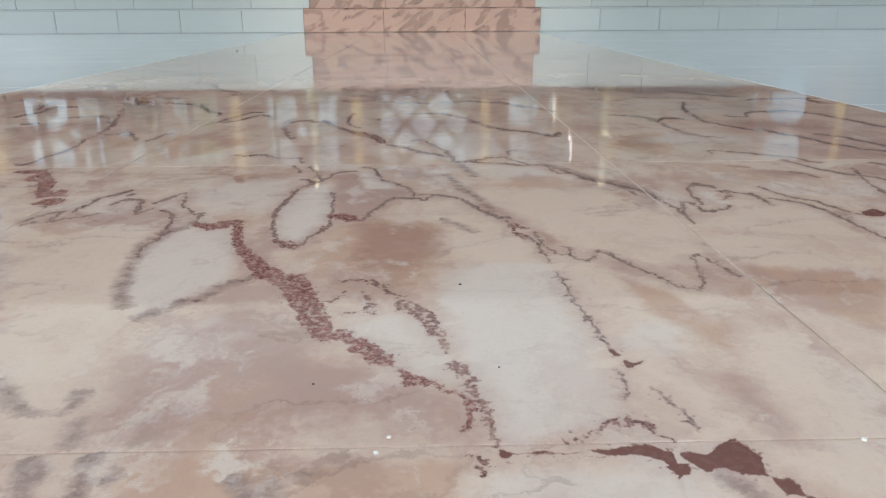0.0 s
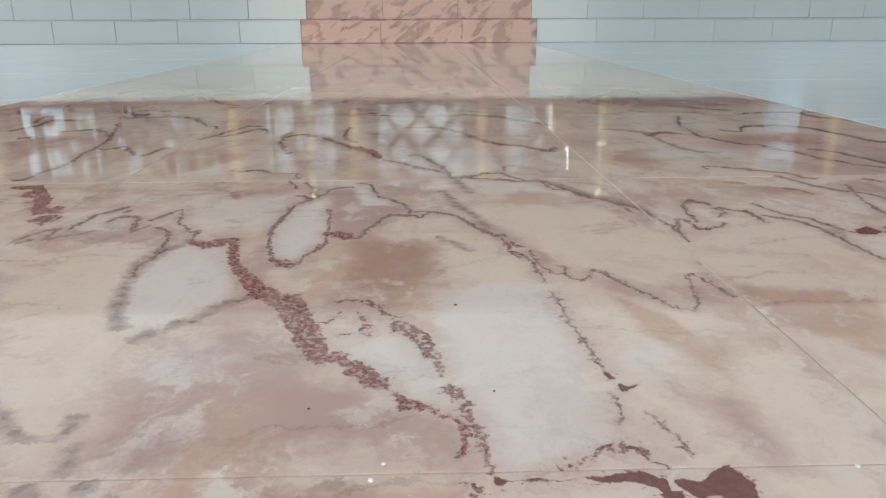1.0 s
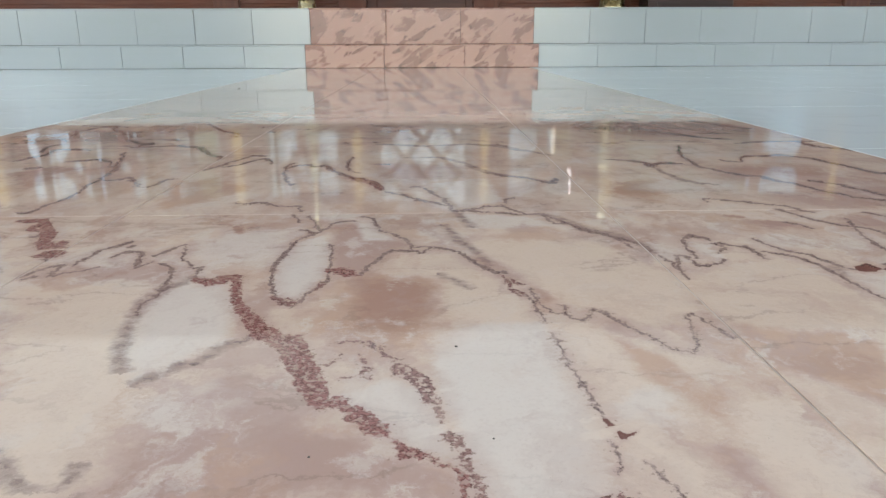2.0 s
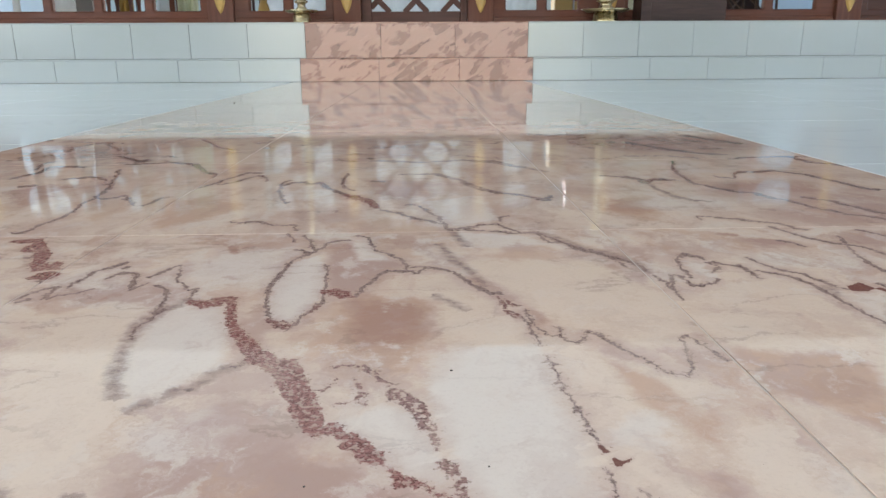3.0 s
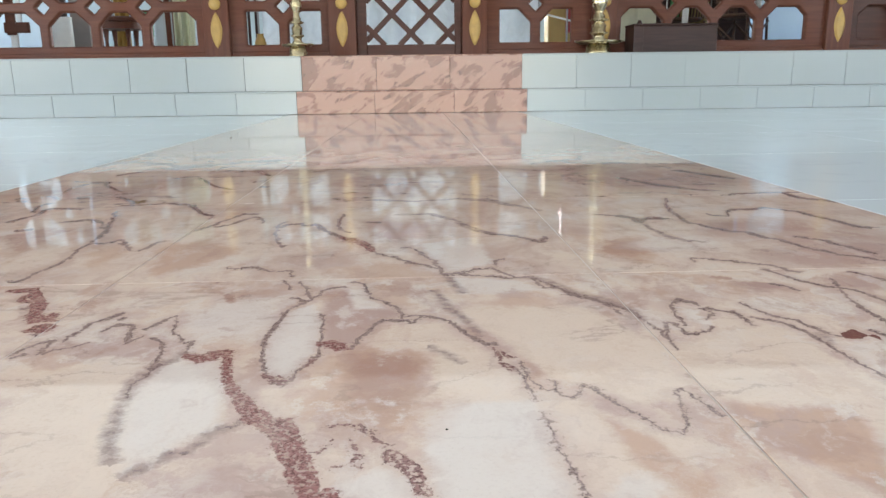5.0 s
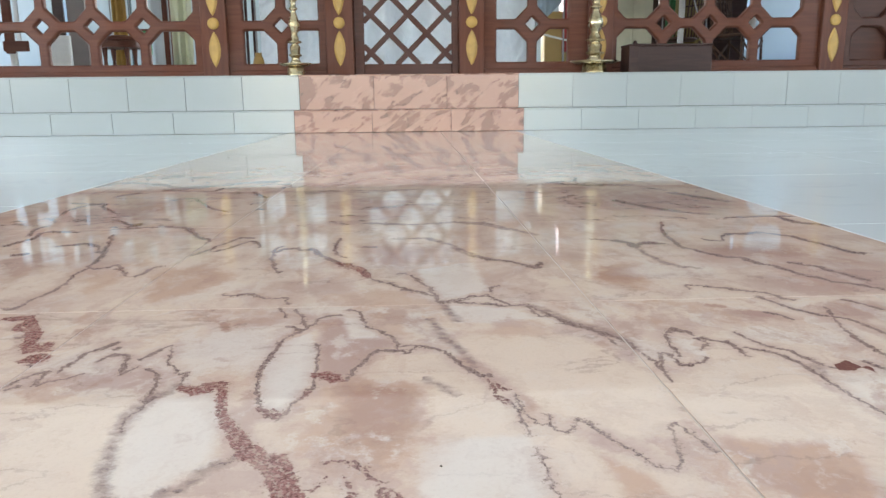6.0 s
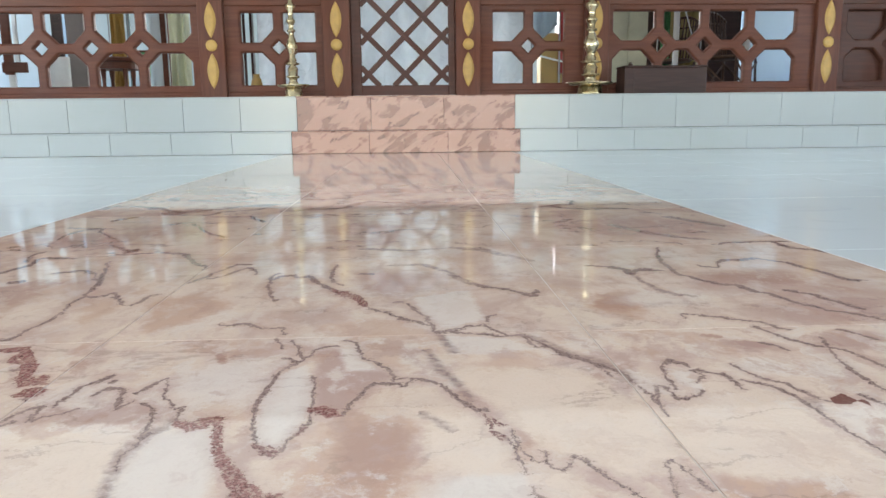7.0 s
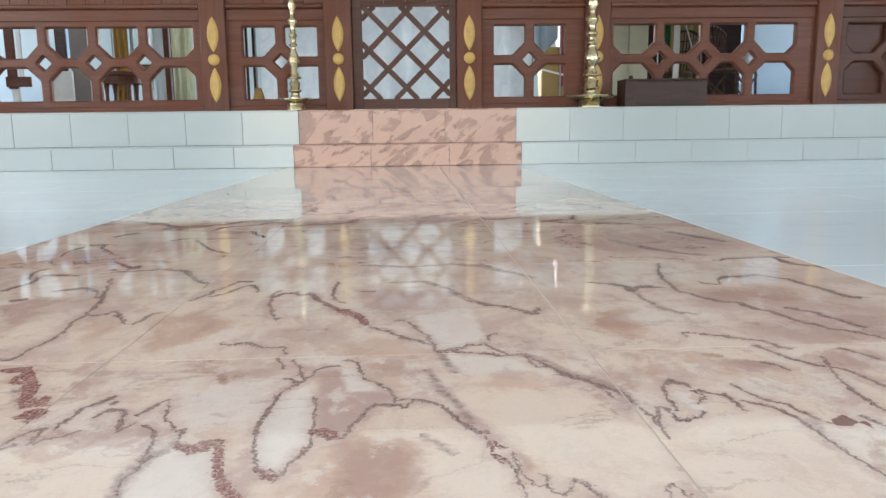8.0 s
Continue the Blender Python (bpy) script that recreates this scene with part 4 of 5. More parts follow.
def ornament(height, wide):
    """A raised pointed leaf."""
    bm = bmesh.new()
    n = 14
    rim, top = [], []
    for i in range(2 * n):
        u = i / n if i <= n else 2 - i / n
        side = 1 if i <= n else -1
        r = math.sin(math.pi * u) ** 0.8 * wide / 2
        rim.append(bm.verts.new((side * r, 0, (u - 0.5) * height)))
        top.append(bm.verts.new((side * r * 0.62, -0.012, (u - 0.5) * height * 0.86)))
    for i in range(2 * n):
        j = (i + 1) % (2 * n)
        bm.faces.new((rim[i], rim[j], top[j], top[i]))
    bm.faces.new(top)
    bm.faces.new(list(reversed(rim)))
    bmesh.ops.remove_doubles(bm, verts=bm.verts, dist=1e-5)
    return bm


leaf_mesh = mesh_of("leaf_ornament", ornament(0.30, 0.098), GILT)
boss_mesh = mesh_of("boss", lathe([(0.049, 0.0), (0.049, 0.006), (0.042, 0.014), (0.02, 0.018), (0.004, 0.019)], 20), GILT, True)
for a, b in POSTS:
    post = part("post", box(a, SCREEN_Y - 0.035, STAGE_Z, b, SCREEN_Y + 0.11, 2.4, 0.006), WOOD_UP, screen)
    mid = (a + b) / 2
    for me, z, turn in ((leaf_mesh, 1.118, 0), (boss_mesh, 0.906, 90), (leaf_mesh, 0.692, 0)):
        ob = new(me.name, me)
        ob.matrix_basis = pose(mid, SCREEN_Y - 0.035, z, turn)
        ob.parent = post
        tagged(ob, "gold painted carved ornament")


def stick(parent, x0, z0, x1, z1, wide, deep=0.05, y=SCREEN_Y + 0.03, name="lattice_bar", bevel=0.012, wood=None):
    """A lattice bar from one point of the screen's face to another."""
    d = math.hypot(x1 - x0, z1 - z0)
    turn = -math.degrees(math.atan2(z1 - z0, x1 - x0))
    return part(name, bar(d, wide, deep, bevel), wood or WOOD, parent, at=pose((x0 + x1) / 2, y, (z0 + z1) / 2, 0, turn, 0))


def pierced_board(x0, x1, z0, z1, holes, y0, y1, ease):
    """A board with polygonal openings right through it, their front edges eased."""
    bm = bmesh.new()

    def ring(points, y):
        return [bm.verts.new((x, y, z)) for x, z in points]

    def grow(points, by):
        """The same polygon with every side moved outwards."""
        n, out = len(points), []
        for i in range(n):
            (ax, az), (bx, bz), (cx, cz) = points[i - 1], points[i], points[(i + 1) % n]
            d1, d2 = Vector((bx - ax, bz - az)).normalized(), Vector((cx - bx, cz - bz)).normalized()
            n1, n2 = Vector((d1.y, -d1.x)), Vector((d2.y, -d2.x))
            m = (n1 + n2) / (1 + n1.dot(n2))
            out.append((bx + m.x * by, bz + m.y * by))
        return out

    rect = [(x0, z0), (x1, z0), (x1, z1), (x0, z1)]
    for y, extra in ((y0, ease), (y1, 0.0)):
        edges = []
        for pts in [rect, *[grow(h, extra) for h in holes]]:
            r = ring(pts, y)
            edges += [bm.edges.new((r[i], r[(i + 1) % len(r)])) for i in range(len(r))]
        bmesh.ops.triangle_fill(bm, edges=edges, use_beauty=True)
    for h in [rect, *holes]:
        inner = h is not rect
        steps = [(h if not inner else grow(h, ease), y0)] + ([(grow(h, ease * 0.35), y0 + ease * 0.45), (h, y0 + ease * 1.1)] if inner else []) + [(h, y1)]
        rings = [ring(p, y) for p, y in steps]
        for a, b in zip(rings, rings[1:]):
            for i in range(len(a)):
                j = (i + 1) % len(a)
                bm.faces.new((a[i], a[j], b[j], b[i]))
    bmesh.ops.remove_doubles(bm, verts=bm.verts, dist=1e-5)
    return bm


def soften(points, by=0.008):
    """Cut the corners of a polygon a little, as carving leaves them."""
    out, n = [], len(points)
    for i in range(n):
        p = Vector(points[i])
        for q in (Vector(points[i - 1]), Vector(points[(i + 1) % n])):
            out.append(tuple(p + (q - p).normalized() * min(by, (q - p).length * 0.3)))
    return out


def panel(x0, x1, o0, o1, cells, backed=False, ends=True, wood=None):
    """One bay between two posts: a carved board with a diamond at each crossing, in rails and beads."""
    wood = wood or WOOD
    half, cut, hole = 0.043, 0.194, 0.060
    y0, y1 = SCREEN_Y, SCREEN_Y + 0.07
    pitch = (o1 - o0) / cells
    holes = []
    for k in range(cells):
        a, b = o0 + pitch * k, o0 + pitch * (k + 1)
        xa, xb = a + (half if k else 0), b - (half if k < cells - 1 else 0)
        ca = cut - half if k else (0.105 if ends else 0)
        cb = cut - half if k < cells - 1 else (0.105 if ends else 0)
        low, high = MID - half, MID + half
        for sign, base, far in ((1, high, OPEN_HIGH), (-1, low, OPEN_LOW)):
            da, db = ca - (half if k else 0.03) * (ca > 0), cb - (half if k < cells - 1 else 0.03) * (cb > 0)
            pts = [(xa, far)]
            pts += [(xa, base + sign * da), (xa + da, base)] if ca else [(xa, base)]
            pts += [(xb - db, base), (xb, base + sign * db)] if cb else [(xb, base)]
            pts += [(xb, far)]
            holes.append(soften(pts if sign > 0 else list(reversed(pts))))
        if k:
            holes.append(soften([(a - hole, MID), (a, MID - hole), (a + hole, MID), (a, MID + hole)], 0.006))
    part("lattice", pierced_board(x0, x1, OPEN_LOW - 0.055, OPEN_HIGH + 0.05, holes, y0 + 0.012, y1 - 0.006, 0.016), wood, screen)
    part("bottom_rail", box(x0, y0, STAGE_Z, x1, y1, OPEN_LOW - 0.055, 0.008), wood, screen)
    part("top_rail", box(x0, y0, OPEN_HIGH + 0.05, x1, y1, 1.335, 0.008), wood, screen)
    part("sill_bead", box(x0, y0 - 0.022, STAGE_Z + 0.002, x1, y0 - 0.001, STAGE_Z + 0.03, 0.006), WOOD, screen)
    if backed:
        # The backing carries the same shade in its colour.
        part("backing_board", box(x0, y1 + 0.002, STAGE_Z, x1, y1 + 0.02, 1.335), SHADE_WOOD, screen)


panel(-3.62, -1.715, -3.50, -1.79, 4)
panel(-1.495, -0.655, -1.362, -0.722, 2, ends=False)
panel(0.72, 1.635, 0.832, 1.462, 2, ends=False)
panel(1.855, 3.72, 1.903, 3.552, 4)
# Right end bay, its shade painted in by the darker wood.
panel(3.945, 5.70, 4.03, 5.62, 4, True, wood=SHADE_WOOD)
panel(-6.49, -3.84, -6.40, -3.93, 5)
part("bottom_rail", box(5.92, SCREEN_Y, STAGE_Z, 6.49, SCREEN_Y + 0.07, 2.4), WOOD, screen)

# boards and mouldings above the lattice
for a, b in zip(POSTS, POSTS[1:]):
    if a[1] > -0.5 and b[0] < 0.6:
        continue
    part("moulding", box(a[1], SCREEN_Y - 0.025, 1.335, b[0], SCREEN_Y + 0.07, 1.375, 0.01), WOOD, screen)
    n = max(2, round((b[0] - a[1]) / 0.16))
    for k in range(n):
        w = (b[0] - a[1]) / n
        part("board", box(a[1] + k * w + 0.001, SCREEN_Y + 0.01, 1.375, a[1] + (k + 1) * w - 0.001, SCREEN_Y + 0.05, 2.4, 0.005), WOOD_UP, screen)
part("cornice", box(-6.49, SCREEN_Y - 0.05, 2.4, 6.49, SCREEN_Y + 0.13, 2.52, 0.02), WOOD, screen)
wall_with_openings("wall_over_screen", "white plastered wall above the wooden screen", PLASTER, EAST - WEST - 0.02, TOP - 2.522, [], pose(WEST + 0.01, SCREEN_Y - 0.02, 2.521), 0.15)

# ---- lattice door ----
DL, DR, DZ0, DZ1 = -0.327, 0.437, 0.562, 1.352
door = thing("door_1", "closed red-brown wooden door with diagonal lattice", "door", pose(0, 0, 0), kind="structure")
part("stile", box(-0.413, SCREEN_Y + 0.012, STAGE_Z + 0.012, DL, SCREEN_Y + 0.062, 2.398, 0.006), DOOR_WOOD, door)
part("stile", box(DR, SCREEN_Y + 0.012, STAGE_Z + 0.012, 0.498, SCREEN_Y + 0.062, 2.398, 0.006), DOOR_WOOD, door)
part("bottom_rail", box(DL, SCREEN_Y + 0.014, STAGE_Z + 0.012, DR, SCREEN_Y + 0.06, DZ0, 0.006), DOOR_WOOD, door)
part("lock_rail", box(DL, SCREEN_Y + 0.014, DZ1, DR, SCREEN_Y + 0.06, DZ1 + 0.03, 0.004), DOOR_WOOD, door)
for k in range(4):
    w = (DR - DL) / 4
    part("door_board", box(DL + k * w + 0.001, SCREEN_Y + 0.022, DZ1 + 0.03, DL + (k + 1) * w - 0.001, SCREEN_Y + 0.052, 2.398, 0.004), DOOR_WOOD, door)
part("threshold", box(-0.413, SCREEN_Y - 0.06, STAGE_Z, 0.498, SCREEN_Y + 0.1, STAGE_Z + 0.012, 0.003), painted("pale_threshold", (0.7, 0.66, 0.62), 0.4), door)
cx, cz, gap = 0.055, 0.982, 0.325
for sign in (1, -1):
    for k in (-2, -1, 0, 1, 2):
        lo, hi = None, None
        for i in range(401):
            x = DL + (DR - DL) * i / 400
            z = cz + sign * (x - cx) + k * gap
            if DZ0 <= z <= DZ1:
                lo = (x, z) if lo is None else lo
                hi = (x, z)
        if lo and hi[0] - lo[0] > 0.06:
            stick(door, lo[0] - 0.006, lo[1] - 0.006 * sign, hi[0] + 0.006, hi[1] + 0.006 * sign, 0.046, 0.022, SCREEN_Y + 0.034 + 0.006 * sign, bevel=0.003, wood=DOOR_WOOD)

# ---- things on the stage ----


def oil_lamp(label, at, foot_r, dish_r, stem, height):
    """A turned brass standing oil lamp: foot, drip dish and a stem of knobs."""
    lamp = thing("oil_lamp", label, "oil lamp", at, "brass oil lamps on the stage")
    part("foot", lathe([(foot_r, 0), (foot_r, 0.012), (foot_r * 0.94, 0.02), (foot_r * 0.9, 0.06), (foot_r * 0.8, 0.075), (foot_r * 0.5, 0.09)]), BRASS, lamp, smooth=True)
    part("dish", lathe([(foot_r * 0.5, 0.078), (dish_r * 0.8, 0.082), (dish_r, 0.094), (dish_r, 0.104), (dish_r * 0.94, 0.1), (foot_r * 0.5, 0.09)], 40), BRASS, lamp, smooth=True)
    s = stem
    prof = [(s * 0.95, 0.09), (s * 1.0, 0.115), (s * 0.72, 0.13), (s * 0.75, 0.155), (s * 1.2, 0.165), (s * 1.2, 0.173), (s * 0.85, 0.18), (s * 0.95, 0.235), (s * 0.7, 0.25),
            (s * 0.6, 0.262), (s * 1.28, 0.272), (s * 1.28, 0.28), (s * 0.7, 0.29), (s * 0.75, 0.31), (s * 0.5, 0.33), (s * 0.55, 0.35), (s * 0.95, 0.395), (s * 1.02, 0.42), (s * 0.85, 0.455),
            (s * 0.45, 0.515), (s * 0.42, 0.53), (s * 0.75, 0.54), (s * 0.75, 0.548), (s * 0.45, 0.56), (s * 0.5, 0.6), (s * 0.75, 0.615), (s * 0.78, 0.632), (s * 0.45, 0.645),
            (s * 0.48, 0.7), (s * 0.85, 0.735), (s * 0.85, 0.75), (s * 0.42, 0.775), (s * 0.4, 0.82), (s * 0.85, 0.86), (s * 0.6, 0.9), (s * 0.4, height - 0.1)]
    part("stem", lathe(prof), BRASS, lamp, smooth=True)
    part("oil_bowl", lathe([(s * 0.4, height - 0.1), (dish_r * 0.5, height - 0.085), (dish_r * 0.72, height - 0.05), (dish_r * 0.68, height - 0.05), (s * 0.3, height - 0.07)]), BRASS, lamp, smooth=True)
    return lamp


oil_lamp("slender worn brass oil lamp standing on the stage edge", pose(-0.895, 6.40, STAGE_Z), 0.078, 0.135, 0.046, 1.15)
oil_lamp("stout polished brass oil lamp with a wide drip dish", pose(1.652, 6.40, STAGE_Z), 0.112, 0.205, 0.066, 1.25)

chest = thing("wooden_chest", "low dark brown wooden box standing on the stage", "box", pose(2.272, 6.40, STAGE_Z))
part("body", box(-0.355, -0.13, 0, 0.355, 0.13, 0.216, 0.006), DARK_WOOD, chest)
part("lid", box(-0.360, -0.135, 0.216, 0.360, 0.135, 0.234, 0.006), DARK_WOOD, chest)
part("corner_batten", box(-0.357, -0.134, 0.002, -0.275, -0.129, 0.214, 0.002), DARK_WOOD, chest)
part("knob", lathe([(0.018, 0), (0.02, 0.012), (0.012, 0.03)], 14), DARK_WOOD, chest, at=pose(-0.29, -0.06, 0.234), smooth=True)

# ---- the sanctuary behind the screen ----


def cloth(x0, x1, z0, z1, folds, depth, seed, slant=0.0, nx=60, nz=24, thick=0.004):
    """A hanging cloth in its own x-z plane, with uneven folds that fade towards its upper edge."""
    rnd = random.Random(seed)
    waves = [(rnd.uniform(0.6, 1.4) * folds, rnd.uniform(0, 6.28), rnd.uniform(0.3, 1)) for _ in range(4)]
    bm = bmesh.new()
    grid = []
    for k in range(nz + 1):
        v = k / nz
        row = []
        for i in range(nx + 1):
            u = i / nx
            d = sum(a * math.sin(f * 6.28 * (u + 0.06 * math.sin(3 * v + p)) + p) for f, p, a in waves) * depth * (0.45 + 0.55 * (1 - v)) / 2
            low = z0 + slant * u
            row.append(bm.verts.new((x0 + (x1 - x0) * u, d, low + (z1 - low) * v)))
        grid.append(row)
    for a, b in zip(grid, grid[1:]):
        for i in range(nx):
            bm.faces.new((a[i], a[i + 1], b[i + 1], b[i]))
    bmesh.ops.recalc_face_normals(bm, faces=bm.faces)
    bmesh.ops.solidify(bm, geom=bm.faces[:], thickness=thick)
    return bm


def fabric(name, colour, rough):
    """Woven cloth that lets some light through."""
    mat = painted(name, colour, rough, 0.05, 9)
    nodes, links = mat.node_tree.nodes, mat.node_tree.links
    thin, both = nodes.new("ShaderNodeBsdfTranslucent"), nodes.new("ShaderNodeMixShader")
    thin.inputs["Color"].default_value = (*colour, 1)
    both.inputs[0].default_value = 0.4
    crease, relief = nodes.new("ShaderNodeTexNoise"), nodes.new("ShaderNodeBump")
    crease.inputs["Scale"].default_value, crease.inputs["Detail"].default_value, crease.inputs["Distortion"].default_value = 3.5, 5, 1.5
    relief.inputs["Distance"].default_value, relief.inputs["Strength"].default_value = 0.06, 0.8
    links.new(nodes.new("ShaderNodeNewGeometry").outputs["Position"], crease.inputs["Vector"])
    links.new(crease.outputs["Fac"], relief.inputs["Height"])
    for shader in (thin, nodes["Principled BSDF"]):
        links.new(relief.outputs[0], shader.inputs["Normal"])
    links.new(nodes["Principled BSDF"].outputs[0], both.inputs[1])
    links.new(thin.outputs[0], both.inputs[2])
    links.new(both.outputs[0], nodes["Material Output"].inputs["Surface"])
    return mat


def hang(name, label, category, colour, y, x0, x1, z0, z1, folds, depth, seed, slant=0.0, rough=0.8):
    """A cloth on its own rod, fixed between the side posts of the room."""
    ob = thing(name, label, category, pose((x0 + x1) / 2, y, STAGE_Z))
    w = (x1 - x0) / 2
    part("fabric", cloth(-w, w, z0 - STAGE_Z, z1 - STAGE_Z, folds, depth, seed, slant), fabric(name + "_fabric", colour, rough), ob, smooth=True)
    part("rod", lathe([(0.012, -w - 0.05), (0.012, w + 0.05)], 12), WOOD, ob, at=pose(0, 0, z1 - STAGE_Z, 0, 90))
    for s in (-1, 1):
        part("upright", lathe([(0.009, 0), (0.009, z1 - STAGE_Z)], 8), STEEL, ob, at=pose(s * (w + 0.03), 0.02, 0))
    return ob


STEEL = painted("grey_steel", (0.30, 0.31, 0.32), 0.4, 0.05, 12)
WHITE_PAINT = painted("white_gloss_paint", (0.78, 0.79, 0.78), 0.35, 0.04, 9)
OLIVE = painted("pale_olive_paint", (0.62, 0.62, 0.47), 0.6, 0.06, 5)
CANE = timber("dark_cane", (0.05, 0.026, 0.017), (0.11, 0.06, 0.038))
RED = painted("red_paint", (0.30, 0.02, 0.02), 0.45, 0.06, 8)
GREY_BOARD = painted("grey_brown_board", (0.24, 0.205, 0.19), 0.6, 0.06, 6)

hang("hanging_sheet", "large bluish white hanging sheet behind the lattice door", "sheet", (0.80, 0.84, 0.87), 7.55, -1.42, 1.30, 0.48, 2.35, 7, 0.22, 3, rough=0.5)
hang("white_cloth", "white cloth hanging with a slanted lower edge", "cloth", (0.40, 0.47, 0.52), 7.9, 1.40, 1.66, 0.98, 2.3, 2, 0.03, 8, 0.25)
hang("ochre_curtain", "ochre yellow curtain hanging straight", "curtain", (0.42, 0.27, 0.08), 8.4, -3.15, -3.00, 0.56, 2.3, 2, 0.02, 5)
hang("olive_curtain", "pale olive curtain gathered at its side", "curtain", (0.66, 0.67, 0.53), 8.4, -2.53, -2.31, 0.56, 2.3, 2.5, 0.05, 6, 0.05)
hang("green_cloth", "small green patterned cloth hanging", "cloth", (0.10, 0.33, 0.14), 8.75, -2.98, -2.87, 0.78, 1.06, 2, 0.02, 7)
hang("yellow_curtain", "dull yellow curtain behind the cane chair", "curtain", (0.40, 0.33, 0.14), 8.75, 3.18, 3.52, 0.6, 2.2, 3, 0.04, 9)
hang("green_curtain", "green curtain beside a white frame", "curtain", (0.08, 0.26, 0.12), 8.75, 3.06, 3.17, 0.6, 2.2, 2, 0.02, 10)

# doors leaning open at the back, with a thread of daylight between them
for name, label, mat, x0, x1, y, z0, z1 in (
        ("dark_door_leaf", "dark brown wooden door leaf standing open", DARK_WOOD, -3.785, -3.675, 8.40, STAGE_Z, 2.5),
        ("grey_cupboard", "tall grey-brown cupboard beside the door", GREY_BOARD, -3.632, -3.44, 8.40, STAGE_Z, 2.3),
        ("teal_board", "narrow dark teal board standing on edge", painted("teal_board_paint", (0.06, 0.13, 0.15), 0.4), -2.985, -2.955, 8.42, STAGE_Z, 2.2),
        ("pale_board", "pale grey-blue board standing upright", painted("pale_board_paint", (0.55, 0.62, 0.66), 0.5), -2.755, -2.635, 8.46, STAGE_Z, 2.3),
        ("brown_post", "brown wooden post beside the curtain", WOOD, -2.632, -2.545, 8.44, STAGE_Z, 2.4),
        ("folding_board", "low white painted panel standing on the stage", WHITE_PAINT, -3.80, -3.50, 8.10, STAGE_Z, 0.95)):
    ob = thing(name, label, name.split("_")[-1], pose((x0 + x1) / 2, y, STAGE_Z))
    w, h = (x1 - x0) / 2, z1 - z0
    part("panel", box(-w, 0, 0.0, w, 0.035, h, 0.004), mat, ob)
    part("edge_strip", box(-w, -0.006, 0.0, -w + min(0.02, w * 0.5), -0.001, h, 0.002), mat, ob)
    part("edge_strip", box(w - min(0.02, w * 0.5), -0.006, 0.0, w, -0.001, h, 0.002), mat, ob)

rack = thing("wooden_rack", "brown wooden coat rack frame with a steel hook", "rack", pose(-3.86, 7.62, STAGE_Z))
part("upright", box(-0.06, 0, 0.28, 0.03, 0.03, 2.0, 0.006), WOOD, rack)
part("foot_board", box(-0.08, -0.005, 0.30, 0.16, 0.035, 0.40, 0.006), WOOD, rack)
part("foot", box(-0.05, 0.04, 0.0, 0.02, 0.07, 0.5, 0.006), WHITE_PAINT, rack)
part("wrap", box(0.06, 0.0, 0.40, 0.10, 0.02, 1.4, 0.004), painted("clear_wrap", (0.55, 0.58, 0.60), 0.15), rack)
part("hook", bar(0.10, 0.014, 0.014, 0.003), STEEL, rack, at=pose(-0.04, -0.02, 0.56, 0, 40, 0))

stool = thing("round_stool", "round dark brown wooden stool with turned legs", "stool", pose(-2.81, 7.62, STAGE_Z))
part("seat", lathe([(0.0, 0.385), (0.22, 0.385), (0.25, 0.395), (0.25, 0.42), (0.22, 0.432), (0.0, 0.434)], 30), WOOD, stool)
part("apron", lathe([(0.205, 0.32), (0.215, 0.32), (0.215, 0.384), (0.205, 0.384)], 30), WOOD, stool)
for k in range(4):
    a = math.pi / 4 + k * math.pi / 2
    part("leg", lathe([(0.018, 0), (0.022, 0.1), (0.016, 0.2), (0.026, 0.3), (0.024, 0.385)], 12), WOOD, stool, at=pose(0.15 * math.cos(a), 0.15 * math.sin(a), 0), smooth=True)

for x in (-1.545, -1.475):
    pole = thing("curtain_pole", "thin dark upright curtain pole", "pole", pose(x, 7.6, STAGE_Z), "dark poles beside the sheet")
    part("shaft", lathe([(0.014, 0), (0.014, 2.2)], 12), DARK_WOOD, pole)
    part("base", lathe([(0.05, 0), (0.05, 0.012), (0.02, 0.02)], 16), STEEL, pole)
bolster = thing("ochre_pot", "small ochre clay pot on the stage", "pot", pose(-1.395, 7.35, STAGE_Z))
part("bowl", lathe([(0.04, 0), (0.055, 0.06), (0.06, 0.13), (0.045, 0.2), (0.03, 0.23), (0.036, 0.25), (0.028, 0.25)], 20), GILT, bolster, smooth=True)

cabinet = thing("red_cabinet", "narrow red metal cabinet beside an ochre board", "cabinet", pose(1.80, 8.4, STAGE_Z))
OCHRE = painted("ochre_plinth", (0.38, 0.25, 0.09), 0.6)
part("body", box(-0.02, 0, 0.30, 0.13, 0.25, 1.5, 0.01), RED, cabinet)
part("plinth", box(-0.018, 0.02, 0.0, 0.16, 0.27, 0.298, 0.01), OCHRE, cabinet)
part("side_board", box(-0.22, 0.02, 0.0, -0.022, 0.27, 0.74, 0.01), OCHRE, cabinet)
part("door", box(-0.005, -0.012, 0.32, 0.115, -0.001, 1.48, 0.004), RED, cabinet)
stick_a = thing("white_rod", "white painted rod leaning on the cabinet", "rod", pose(1.60, 8.30, STAGE_Z))
part("shaft", bar(0.62, 0.02, 0.02, 0.004), WHITE_PAINT, stick_a, at=pose(0.10, 0, 0.445, 0, 14, 0))
part("prop", box(-0.205, -0.01, 0, -0.185, 0.01, 0.53, 0.002), WHITE_PAINT, stick_a)

wardrobe = thing("olive_cupboard", "pale olive two-door cupboard", "cupboard", pose(2.56, 8.42, STAGE_Z))
part("body", box(-0.24, 0.02, 0, 0.24, 0.4, 1.8, 0.006), OLIVE, wardrobe)
part("door", box(-0.236, 0, 0.04, 0.002, 0.018, 1.77, 0.004), OLIVE, wardrobe)
